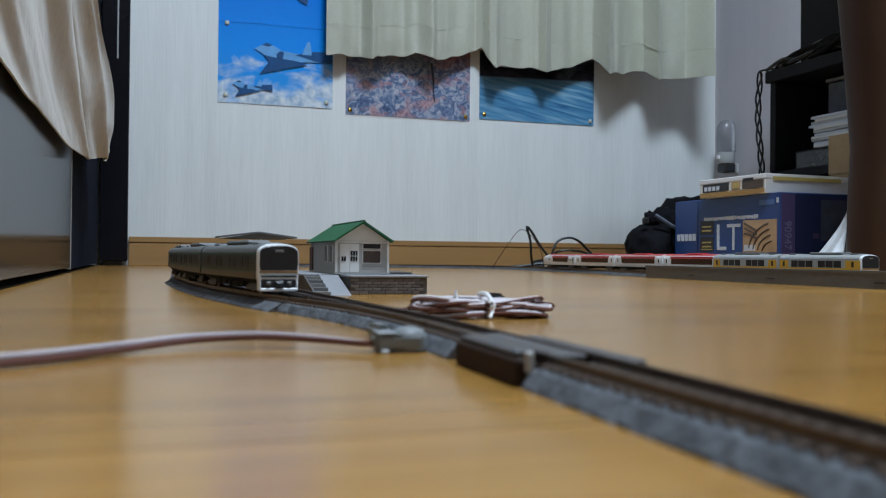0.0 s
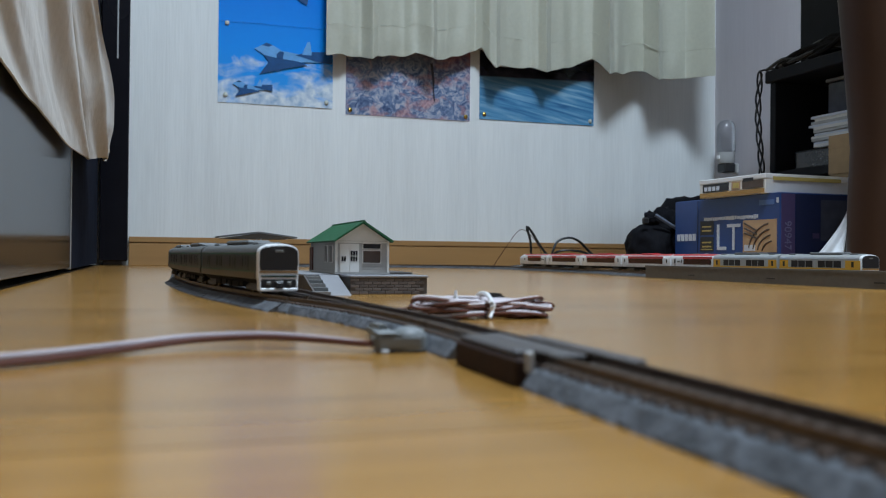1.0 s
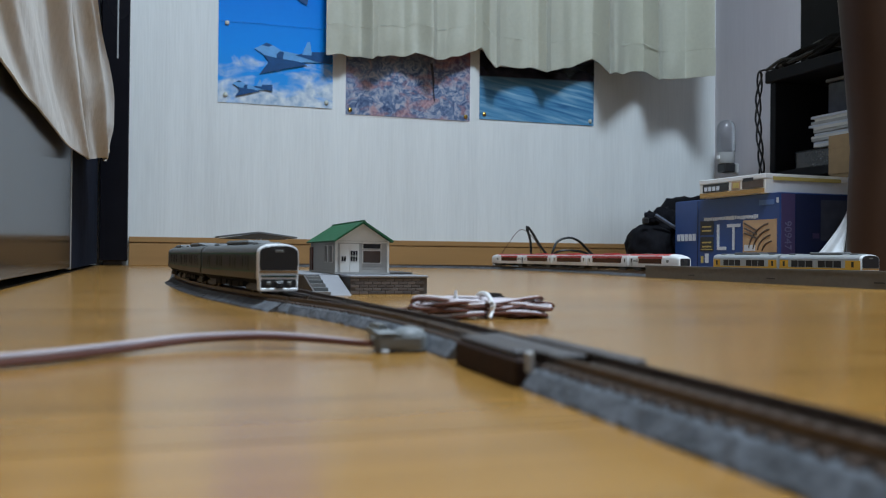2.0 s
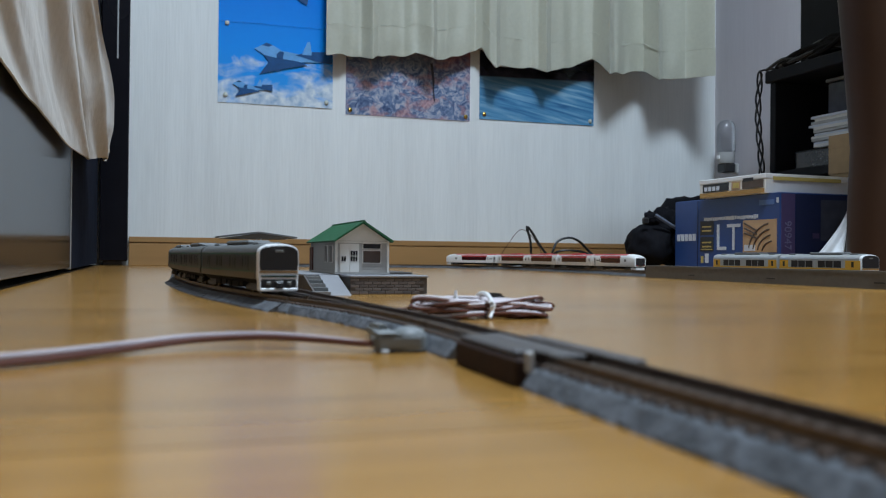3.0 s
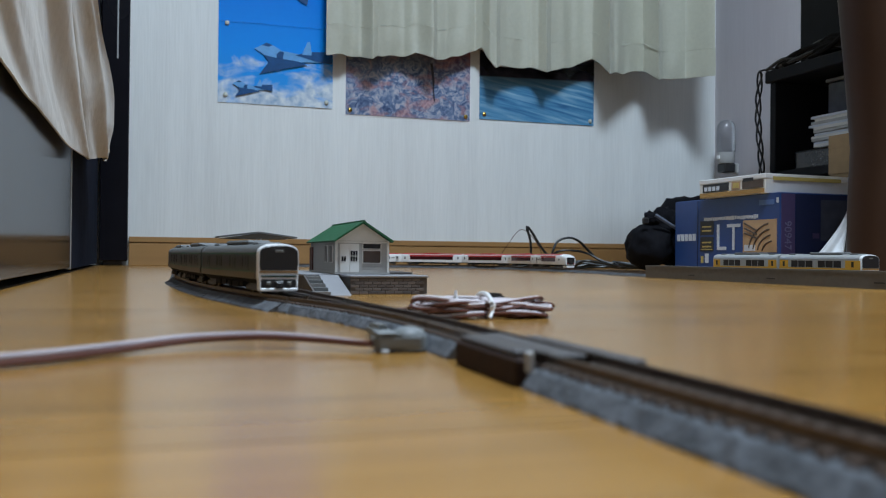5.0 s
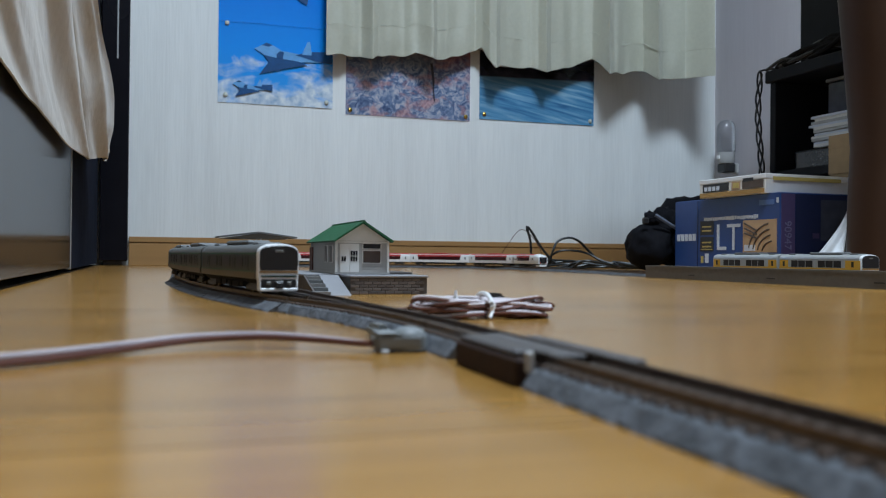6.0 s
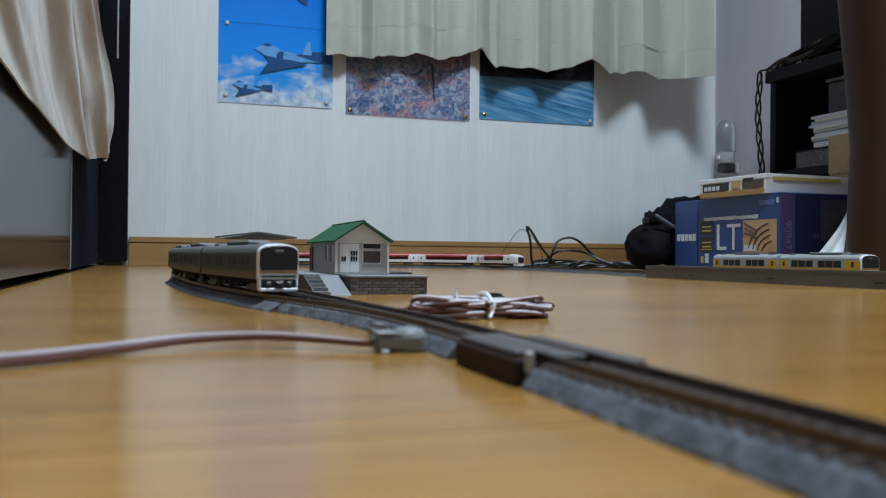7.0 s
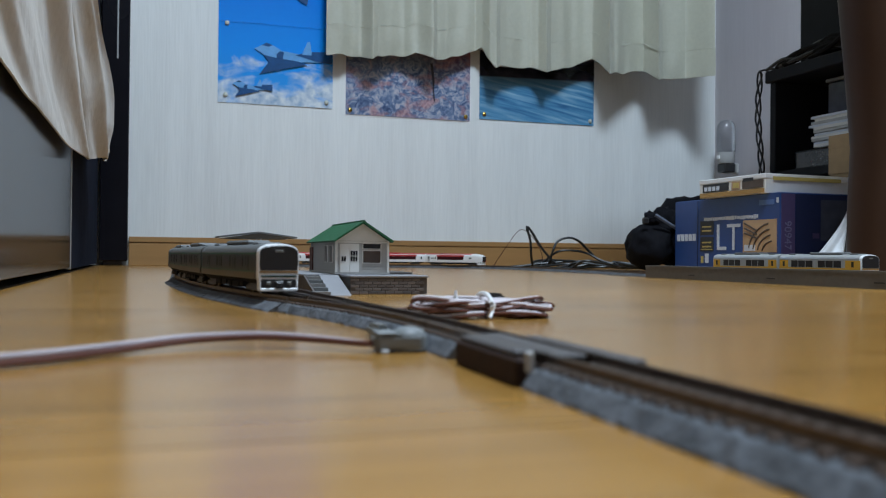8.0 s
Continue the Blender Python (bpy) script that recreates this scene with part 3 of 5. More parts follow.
part("plug_tip", smooth(tube([(-0.010, 0.004, 0.0075), (-0.0101, 0.004, 0.0112)], [0.0011, 0.0005], 8)), M_WHITE, coil)
lead = thing("track_lead", pose(0, 0, 0), "brown wire running from the coil under the track", "wire")
part("wire", smooth(tube(spline([(0.0885, 0.372, 0.0012), (0.100, 0.378, 0.0016), (0.110, 0.362, 0.0028), (0.120, 0.351, 0.0050)], 6), 0.0009, 7)), M_WBROWN, lead)

# ---- station ----
M_HWALL = mat("house_siding", (0.45, 0.435, 0.41), 0.7, var=0.07, scale=300, bump=0.08)
M_HTRIM = mat("house_trim", (0.80, 0.79, 0.75), 0.6, var=0.05, scale=300)
M_GROOF = mat("green_roof", (0.006, 0.085, 0.028), 0.7, var=0.18, scale=350, bump=0.15)
M_BRICK = mat("grey_brown_brick", (0.115, 0.098, 0.090), 0.8, var=0.25, scale=600, bump=0.25, island=0.25)
M_MORTAR = mat("mortar", (0.085, 0.075, 0.07), 0.9, var=0.2, scale=700, bump=0.2)
M_SLAB = mat("platform_slab", (0.20, 0.19, 0.18), 0.75, var=0.15, scale=400, bump=0.1)
M_RAMP = mat("ramp_grey", (0.235, 0.235, 0.245), 0.7, var=0.06, scale=300, bump=0.05)
M_DOORB = mat("brown_door", (0.12, 0.045, 0.03), 0.6, var=0.15, scale=300)

plat = thing("station_platform", pose(0, 0, 0), "model station platform with grey brick front and ramp", "model platform", "station platforms")
PX0, PX1, PY0, PY1, PZ = 0.1255, 0.1772, 0.567, 0.735, 0.0108
part("core", boxes((PX0, PX1 - 0.0004, PY0 + 0.0005, PY1, 0, PZ)), M_MORTAR, plat)
part("core", boxes((0.1000, PX0 - 0.0002, 0.6005, PY1, 0, PZ)), M_MORTAR, plat)
part("slab", boxes((PX0 - 0.0003, PX1 + 0.0005, PY0 - 0.0006, PY1, PZ + 0.0001, PZ + 0.0014), bevel=0.0003), M_RAMP, plat, "light grey platform paving")
part("kerb", boxes((0.1605, PX1 + 0.0002, 0.604, 0.730, PZ + 0.00145, PZ + 0.0030), bevel=0.0003), M_MORTAR, plat, "dark raised strip on the paving")
part("slab", boxes((0.0995, PX0 - 0.0006, 0.6000, PY1, PZ + 0.0001, PZ + 0.0016), bevel=0.0003), M_RAMP, plat)
brick = mesh_of("brick", boxes((-0.0027, 0.0027, -0.0004, 0.0004, -0.00088, 0.00088), bevel=0.00015), M_BRICK)
for row in range(5):
    z = 0.00115 + row * 0.00208
    x = PX0 + (0.0029 if row % 2 else 0.0001)
    while x + 0.0054 <= PX1:
        part("brick", brick, None, plat).matrix_basis = pose(x + 0.0027, PY0 + 0.0003, z)
        x += 0.0058
    part("brick_end", boxes((PX1 - 0.0006, PX1, PY0 + 0.004, PY0 + 0.010, z - 0.0009, z + 0.0009)), M_BRICK, plat)
bm = bmesh.new()
prof = [(0.0, 0.0), (0.0455, 0.0), (0.0455, PZ + 0.0010), (0.0435, PZ + 0.0010)]
loft([[(x, 0.554 + y, z) for y, z in prof] for x in (0.1108, 0.1236)], bm=bm)
part("ramp", bm, M_RAMP, plat, "smooth light grey ramp")
part("stair_side", loft([[(x, 0.554 + y, z) for y, z in ((0, 0), (0.0455, 0), (0.0455, PZ + 0.0012), (0.0435, PZ + 0.0016), (0, 0.0012))] for x in (0.1000, 0.1012)]), M_MORTAR, plat)
for k in range(5):
    part("step", boxes((0.1013, 0.1107, 0.556 + k * 0.0088, 0.5995, k * 0.0022, (k + 1) * 0.0022)), M_ROOFGREY if k % 2 else M_SLAB, plat)

house = thing("station_house", pose(0.1407, 0.600, PZ + 0.0017), "cream model station house with a green gable roof", "model house")
HW, HD, HE, HP = 0.0179, 0.097, 0.0228, 0.0345
prof = [(-HW, 0), (HW, 0), (HW, HE), (0, HP), (-HW, HE)]
part("walls", loft([[(x, y, z) for x, z in prof] for y in (0, HD)]), M_HWALL, house, "cream clapboard walls")
part("foundation", boxes((-HW - 0.0012, HW + 0.0012, -0.0012, HD + 0.001, 0, 0.0012)), M_LIGHTPL, house)
for s in (-1, 1):
    d = Vector((s * (HW + 0.0022), 0, HE - 0.0013)) - Vector((0, 0, HP))
    nrm = Vector((s * 0.0019, 0, 0.0019 * (HW / (HP - HE)))).normalized() * 0.0012
    ring_ = [Vector((0, 0, HP)), Vector((0, 0, HP)) + d, Vector((0, 0, HP)) + d + nrm, Vector((0, 0, HP + 0.0014))]
    roof = part("roof", loft([[(p.x, y, p.z) for p in ring_] for y in (-0.0055, HD + 0.005)]), M_GROOF, house, "green pitched roof")
    for k in range(22):
        y = -0.0045 + k * 0.0048
        q = [Vector((0, 0, HP + 0.0013)), ring_[2]]
        part("roof_seam", tube([(q[0].x, y, q[0].z), (q[1].x, y, q[1].z)], 0.0003, 4), M_GROOF, roof)
part("ridge", tube([(0, -0.0057, HP + 0.0014), (0, HD + 0.0052, HP + 0.0014)], 0.0008, 6), M_GROOF, house)
part("gable_board", loft([[(x, y, z) for x, z in ((-HW, HE - 0.0004), (HW, HE - 0.0004), (0, HP - 0.0003))] for y in (-0.0006, 0.0)]), M_HTRIM, house, "pale gable board")
for k in range(11):
    part("siding_board", boxes((-HW + 0.0006, HW - 0.0006, -0.00035, 0.0, 0.0014 + k * 0.0019, 0.0014 + k * 0.0019 + 0.0016)), M_HWALL, house)
    part("siding_board", boxes((-HW - 0.00035, -HW, 0.0012, HD - 0.001, 0.0014 + k * 0.0019, 0.0014 + k * 0.0019 + 0.0016)), M_HWALL, house)
for x in (-HW, HW):
    part("corner_board", boxes((x - 0.0008, x + 0.0008, -0.0008, 0.0008, 0.0012, HE)), M_HTRIM, house)
part("canopy_beam", boxes((-HW, HW, -0.0010, -0.0002, HE - 0.0018, HE - 0.0006)), M_HTRIM, house)


def pane_window(parent, x0, x1, z0, z1, nx, nz, glass=M_GLASS, name="window", turn=None):
    """A framed window on the house front, with its panes."""
    m = turn or Matrix.Identity(4)
    w = part(name, boxes((x0, x1, -0.0011, -0.0003, z0, z1)), M_HTRIM, parent, "cream framed " + name)
    w.matrix_basis = m
    dx, dz = (x1 - x0) / nx, (z1 - z0) / nz
    for i in range(nx):
        for j in range(nz):
            part("pane", boxes((x0 + i * dx + 0.0005, x0 + (i + 1) * dx - 0.0005, -0.0013, -0.0010, z0 + j * dz + 0.0005, z0 + (j + 1) * dz - 0.0005)), glass, w)


part("door_frame", boxes((-0.0156, -0.0024, -0.0009, -0.0002, 0.0012, 0.0205)), M_HTRIM, house)
for x in (-0.0150, -0.0088):
    d = part("door", boxes((x, x + 0.0058, -0.0013, -0.0008, 0.0014, 0.0172)), M_HTRIM, house, "cream sliding door with small panes")
    for i in range(3):
        for z0, z1 in ((0.0086, 0.0118), (0.0124, 0.0156)):
            if x < -0.012 and (z0 > 0.01 or i == 2):
                continue
            part("pane", boxes((x + 0.0005 + i * 0.0017, x + 0.0018 + i * 0.0017, -0.0016, -0.0012, z0, z1)), M_GLASS, d)
M_INT = mat("warm_glazing", (0.07, 0.05, 0.045), 0.15, var=0.3, scale=150)
pane_window(house, 0.0000, 0.0130, 0.0072, 0.0162, 1, 1, M_INT)
pane_window(house, 0.0000, 0.0130, 0.0168, 0.0210, 1, 1, M_GLASS, "transom_window")
M_SIDEGL = mat("side_glazing", (0.22, 0.21, 0.19), 0.3, var=0.15, scale=200)
side = Matrix.Translation((-HW, 0, 0)) @ pose(0, 0, 0, 0, 0, -90)
for y in (0.008, 0.026):
    pane_window(house, -y - 0.010, -y, 0.0075, 0.0195, 2, 1, M_SIDEGL, "side_window", side)
part("side_door", boxes((-HW - 0.0012, -HW - 0.0003, 0.084, 0.096, 0.0012, 0.0185)), M_DOORB, house, "brown side door")

shelter = thing("platform_shelter", pose(0, 0, 0), "grey gabled platform shelter with slim posts", "model shelter")
slabp = thing("station_platform", pose(0, 0, 0), "long low grey island platform", "model platform", "station platforms")
part("body", boxes((0.066, 0.122, 0.775, 0.96, 0, 0.0112)), M_GREYPL, slabp)
part("slab", boxes((0.0655, 0.1225, 0.7745, 0.9605, 0.0113, 0.0126), bevel=0.0003), M_RAMP, slabp, "light grey paving")
for s in (-1, 1):
    p = [(0.0945, 0.0436), (0.0945 + s * 0.0335, 0.0396), (0.0945 + s * 0.0335, 0.0408), (0.0945, 0.0450)]
    part("roof", loft([[(x, y, z) for x, z in p] for y in (0.795, 0.845)]), M_ROOFGREY, shelter, "grey sloping roof")
for y in (0.799, 0.838):
    part("gable", loft([[(x, yy, z) for x, z in ((0.063, 0.0390), (0.126, 0.0390), (0.0945, 0.0434))] for yy in (y - 0.0016, y - 0.0006)]), M_GREYPL, shelter, "grey gable board")
for y in (0.803, 0.836):
    part("post", boxes((0.0966, 0.0980, y, y + 0.0014, 0.0127, 0.0436)), M_LIGHTPL, shelter, "white post")
    part("bracket", boxes((0.070, 0.119, y + 0.0002, y + 0.0012, 0.0388, 0.0398)), M_GREYPL, shelter)
bench = thing("platform_bench", pose(0.112, 0.80, 0.0127), "small white model bench on the platform", "model bench")
part("seat", boxes((-0.006, 0.006, -0.002, 0.002, 0.003, 0.0036)), M_WHITE, bench)
part("backrest", boxes((-0.006, 0.006, 0.0016, 0.0022, 0.0036, 0.0070)), M_WHITE, bench)
for s in (-1, 1):
    part("leg", boxes((s * 0.005 - 0.0004, s * 0.005 + 0.0004, -0.0015, 0.0015, 0, 0.003)), M_LIGHTPL, bench)

# grey siding platform beside the yellow train
M_SIDEPL = mat("weathered_grey_plastic", (0.105, 0.098, 0.085), 0.55, var=0.15, scale=200, bump=0.08)
sp = thing("station_platform", pose(0, 0, 0), "long grey plastic platform beside the yellow train", "model platform", "station platforms")
line = [(x - 0.0205, y) for x, y in siding if 0.30 < y < 1.035]
part("wall", sweep(line, [(-0.0075, 0), (0.0075, 0), (0.0075, 0.0135), (-0.0075, 0.0135)]), M_SIDEPL, sp)
part("paving", sweep(line, [(-0.0082, 0.0135), (0.0082, 0.0135), (0.0080, 0.0158), (-0.0082, 0.0158)]), M_SIDEPL, sp, "grey paved top with a lip")
for s in (0.18, 0.30, 0.45, 0.60):
    p, d = along(line, s)
    part("lug", boxes((p.x - 0.0083, p.x - 0.0070, p.y - 0.006, p.y + 0.006, 0.0050, 0.0062)), M_BLACKPL, sp)

# ---- curtain ----
def table(points, x):
    """Smooth steps between (x, a, b) rows."""
    for p, q in zip(points, points[1:]):
        if x <= q[0]:
            k = (x - p[0]) / (q[0] - p[0])
            k = k * k * (3 - 2 * k) * 0.5 + k * 0.5
            return [a + (b - a) * k for a, b in zip(p[1:], q[1:])]
    return points[-1][1:]


# where the cloth's face runs (along the wall, out from it) and how low its hem hangs: each pleat swells out and then tucks back sharply
PLEATS = [(0.368, 1.945, 0.462), (0.430, 1.962, 0.462), (0.448, 1.955, 0.461), (0.474, 1.915, 0.458), (0.486, 1.935, 0.468), (0.545, 1.965, 0.470), (0.572, 1.950, 0.480), (0.614, 1.905, 0.472), (0.624, 1.935, 0.470), (0.640, 1.950, 0.470), (0.660, 1.955, 0.478),
          (0.712, 1.970, 0.494), (0.732, 1.945, 0.505), (0.752, 1.905, 0.478), (0.766, 1.900, 0.463), (0.776, 1.930, 0.465), (0.850, 1.965, 0.466), (0.870, 1.945, 0.465), (0.893, 1.905, 0.462), (0.905, 1.932, 0.464), (0.960, 1.950, 0.478),
          (1.012, 1.960, 0.500), (1.034, 1.935, 0.490), (1.056, 1.900, 0.468), (1.072, 1.915, 0.470), (1.150, 1.945, 0.481), (1.172, 1.915, 0.474), (1.190, 1.892, 0.464), (1.206, 1.900, 0.466), (1.270, 1.905, 0.472), (1.362, 1.845, 0.487)]
def nearer_wall(x, y):
    return 1.972 - (1.972 - y) * (0.68 if x < 1.0 else 1.2)


FOLDS = [(x * nearer_wall(x, y) / 1.94, nearer_wall(x, y), 0.025 + (z - 0.025) * nearer_wall(x, y) / 1.94) for x, y, z in PLEATS]
X0C, XWC = FOLDS[0][0] + 0.002, FOLDS[-1][0] - FOLDS[0][0] - 0.004
curtain = thing("curtain", pose(0, 0, 0), "pale green pleated curtain hanging over the wall posters", "curtain")


def hem_edge(x):
    return 0.0014 * math.sin(x * 97) + 0.003 * noise.noise((x * 30, 5.0, 1.0))


def fold_y(x, z):
    """Depth of the curtain's face: broad pleats, narrower folds between them, and cloth that is not quite even."""
    y = table(FOLDS, x)[0]
    loose = min(max((z - 0.45) / 0.5, 0.0), 1.0)
    y += 0.004 * math.sin(x * 76 + 2.2 * math.sin(x * 9) + 0.8 * math.sin(z * 3)) * (0.4 + 0.6 * loose)
    y += 0.0025 * math.sin(x * 139 + 2.0 * math.sin(x * 13)) * (0.5 + 0.5 * noise.noise((x * 6, 2.7, z * 0.7)))
    return min(y + 0.006 * noise.noise((x * 11, 3.1, z * 2.0)) + 0.004 * noise.noise((x * 26, 1.0, z * 16)), 1.985)


def cloth_sheet(z_of, n=460, back=0.0016, proud=0.0, rows=10):
    rings = []
    for j in range(rows + 1):
        front, rear = [], []
        for i in range(n + 1):
            x = X0C + XWC * i / n
            hem = table(FOLDS, x)[1] + hem_edge(x)
            z = z_of(hem, j / rows)
            y = fold_y(x, z)
            x2 = x + 0.006 * noise.noise((x * 3, 7.0, z * 2)) * (z - 0.45)
            front.append((x2, y - proud, z))
            rear.append((x2, y + back, z))
        rings.append(front + rear[::-1])
    return smooth(loft(rings), 60)


part("panel", cloth_sheet(lambda hem, k: hem + 0.066 + (1.95 - hem - 0.066) * k, rows=14), M_CURTAIN, curtain)
part("hem", cloth_sheet(lambda hem, k: hem + 0.0675 * k, back=0.0024, proud=0.0014 , rows=5), M_CURTAIN, curtain, "doubled hem with a stitched seam")
seam = []
for i in range(241):
    x = X0C + XWC * i / 240
    z = table(FOLDS, x)[1] + 0.0668 + hem_edge(x)
    seam.append((x, fold_y(x, z) - 0.0012, z))
part("seam", smooth(tube(seam, 0.0008, 5)), M_CURTAIN, curtain)
rail_ = thing("curtain_rail", pose(0, 0, 0), "plain white curtain rail above the curtain", "curtain rail")
part("rail", boxes((0.30, 1.395, 1.90, 1.97, 1.95, 1.98), (0.32, 0.36, 1.97, 2.0, 1.955, 1.975), (1.30, 1.34, 1.97, 2.0, 1.955, 1.975)), M_WHITE, rail_)


# ---- posters ----
def picture_mat(name, build):
    m = bpy.data.materials.new(name)
    m.use_nodes = True
    nt = m.node_tree
    b = nt.nodes["Principled BSDF"]
    b.inputs["Roughness"].default_value = 0.22
    tc = nt.nodes.new("ShaderNodeTexCoord")
    nt.links.new(build(nt, tc.outputs["Object"]), b.inputs["Base Color"])
    return m


def ramp_node(nt, src, stops):
    r = nt.nodes.new("ShaderNodeValToRGB")
    while len(r.color_ramp.elements) < len(stops):
        r.color_ramp.elements.new(0.5)
    for e, (p, c) in zip(r.color_ramp.elements, stops):
        e.position, e.color = p, (*c, 1)
    nt.links.new(src, r.inputs[0])
    return r.outputs[0]


def noise_node(nt, vec, scale, stretch=(1, 1, 1), detail=5, dist=0.0, lean=0.0):
    mp = nt.nodes.new("ShaderNodeMapping")
    mp.vector_type = "TEXTURE"
    mp.inputs["Rotation"].default_value = (0, radians(lean), 0)
    mp.inputs["Scale"].default_value = [1 / k for k in stretch]
    nt.links.new(vec, mp.inputs[0])
    n = nt.nodes.new("ShaderNodeTexNoise")
    n.inputs["Scale"].default_value, n.inputs["Detail"].default_value, n.inputs["Distortion"].default_value = scale, detail, dist
    nt.links.new(mp.outputs[0], n.inputs[0])
    return n.outputs[0]


def math_node(nt, op, a, b):
    n = nt.nodes.new("ShaderNodeMath")
    n.operation = op
    for s, v in zip(n.inputs, (a, b)):
        if isinstance(v, (int, float)):
            s.default_value = v
        else:
            nt.links.new(v, s)
    return n.outputs[0]


def mix_node(nt, f, a, b):
    n = nt.nodes.new("ShaderNodeMix")
    n.data_type = "RGBA"
    nt.links.new(f, n.inputs[0])
    for s, v in ((n.inputs[6], a), (n.inputs[7], b)):
        if isinstance(v, tuple):
            s.default_value = (*v, 1)
        else:
            nt.links.new(v, s)
    return n.outputs[2]


def axis(nt, vec, k):
    s = nt.nodes.new("ShaderNodeSeparateXYZ")
    nt.links.new(vec, s.inputs[0])
    return s.outputs[k]


def sky_picture(nt, v):
    z = axis(nt, v, 2)
    sky = ramp_node(nt, math_node(nt, "MULTIPLY", z, 4.0), [(0.0, (0.03, 0.33, 0.80)), (0.5, (0.003, 0.27, 0.85)), (1.0, (0.0, 0.20, 0.75))])
    n = noise_node(nt, v, 22, (0.8, 1, 1.3), 6, 0.6)
    lim = math_node(nt, "ADD", n, math_node(nt, "MULTIPLY", z, -3.3))
    f = ramp_node(nt, lim, [(0.22, (0, 0, 0)), (0.46, (1, 1, 1))])
    cl = ramp_node(nt, noise_node(nt, v, 60), [(0.3, (0.28, 0.42, 0.60)), (0.65, (0.72, 0.78, 0.82))])
    return mix_node(nt, f, sky, cl)


def leaf_picture(nt, v):
    a = ramp_node(nt, noise_node(nt, v, 62, (1, 1, 1), 5, 1.5), [(0.30, (0.05, 0.08, 0.17)), (0.48, (0.14, 0.20, 0.33)), (0.58, (0.32, 0.36, 0.46)), (0.74, (0.55, 0.50, 0.54))])
    f = ramp_node(nt, noise_node(nt, v, 24, (1, 1, 1.6), 5, 0.8), [(0.50, (0, 0, 0)), (0.66, (0.65, 0.65, 0.65))])
    p = ramp_node(nt, noise_node(nt, v, 150), [(0.35, (0.26, 0.12, 0.13)), (0.65, (0.62, 0.32, 0.29))])
    base_ = mix_node(nt, f, a, p)
    z = axis(nt, v, 2)
    top = ramp_node(nt, math_node(nt, "MULTIPLY", z, 5.0), [(0.52, (0, 0, 0)), (0.75, (0.85, 0.85, 0.85))])
    grey = ramp_node(nt, noise_node(nt, v, 60), [(0.35, (0.09, 0.11, 0.16)), (0.7, (0.27, 0.29, 0.34))])
    rust = ramp_node(nt, noise_node(nt, v, 45), [(0.35, (0.10, 0.05, 0.07)), (0.7, (0.34, 0.11, 0.10))])
    side_ = ramp_node(nt, math_node(nt, "MULTIPLY", axis(nt, v, 0), 3.3), [(0.62, (0, 0, 0)), (0.78, (1, 1, 1))])
    return mix_node(nt, top, base_, mix_node(nt, side_, grey, rust))


def sea_picture(nt, v):
    w = ramp_node(nt, noise_node(nt, v, 46, (0.16, 1, 2.4), 6, 0.6, 11), [(0.30, (0.035, 0.13, 0.28)), (0.5, (0.09, 0.27, 0.46)), (0.70, (0.27, 0.46, 0.60))])
    z = math_node(nt, "ADD", axis(nt, v, 2), math_node(nt, "MULTIPLY", axis(nt, v, 0), -0.02))
    f = ramp_node(nt, math_node(nt, "MULTIPLY", z, 5.0), [(0.500, (0, 0, 0)), (0.520, (1, 1, 1))])
    g = ramp_node(nt, math_node(nt, "MULTIPLY", z, 5.0), [(0.40, (0, 0, 0)), (0.52, (0.75, 0.75, 0.75))])
    w = mix_node(nt, g, w, (0.10, 0.17, 0.20))
    return mix_node(nt, f, w, ramp_node(nt, noise_node(nt, v, 50, (0.4, 1, 1)), [(0.4, (0.006, 0.006, 0.012)), (0.8, (0.05, 0.045, 0.07))]))


M_PIN = mat("clear_pin", (0.55, 0.57, 0.50), 0.15, var=0.1, scale=200)
M_GOLD = mat("brass_pin", (0.55, 0.38, 0.10), 0.25, metal=1.0, var=0.1, scale=200)


def poster(m, w, h, picture, pins, label, skew=0.0):
    t = thing("wall_poster", m, label, "poster", "posters on the wall")
    nx, nz = 12, 12
    rings = []
    for j in range(nz + 1):
        z = h * j / nz
        f = [(w * i / nx, -0.0012 - 0.0022 * abs(noise.noise((i * 0.5, j * 0.4, w * 9))), z) for i in range(nx + 1)]
        rings.append(f + [(x, y + 0.0007, zz) for x, y, zz in f[::-1]])
    part("sheet", smooth(loft(rings), 60), picture, t, "printed glossy sheet")
    for x, z, pm in pins:
        p = [[(x + r * math.cos(a), y, z + r * math.sin(a)) for a in [k * math.pi / 6 for k in range(12)]] for r, y in ((0.0048, -0.0030), (0.0048, -0.0044), (0.0034, -0.0056), (0.001, -0.0060))]
        part("pin", smooth(loft(p)), pm, t, "round push pin")
    return t


P1 = poster(pose(0.147, 2.0, 0.353), 0.250, 0.40, picture_mat("sky_print", sky_picture), [(0.016, 0.017, M_PIN), (0.236, 0.013, M_PIN), (0.018, 0.172, M_PIN)], "blue sky poster with two grey fighter jets over clouds")
P2 = poster(pose(0.427, 2.0, 0.343), 0.297, 0.21, picture_mat("leaf_print", leaf_picture), [(0.010, 0.010, M_GOLD), (0.286, 0.010, M_GOLD)], "pink and blue foliage photograph with a white border")
P3 = poster(pose(0.748, 2.0, 0.350), 0.301, 0.21, picture_mat("sea_print", sea_picture), [(0.290, 0.011, M_PIN), (0.012, 0.012, M_GOLD)], "blue rippled water photograph with a dark upper edge")
part("fold", boxes((0.0, 0.250, -0.0042, -0.0036, 0.176, 0.1764)), mat("fold_blue", (0.0, 0.21, 0.66), 0.3), P1)
part("border", boxes((-0.003, 0.300, -0.0005, 0.0, -0.0035, 0.212)), M_WHITE, P2, "white paper border")
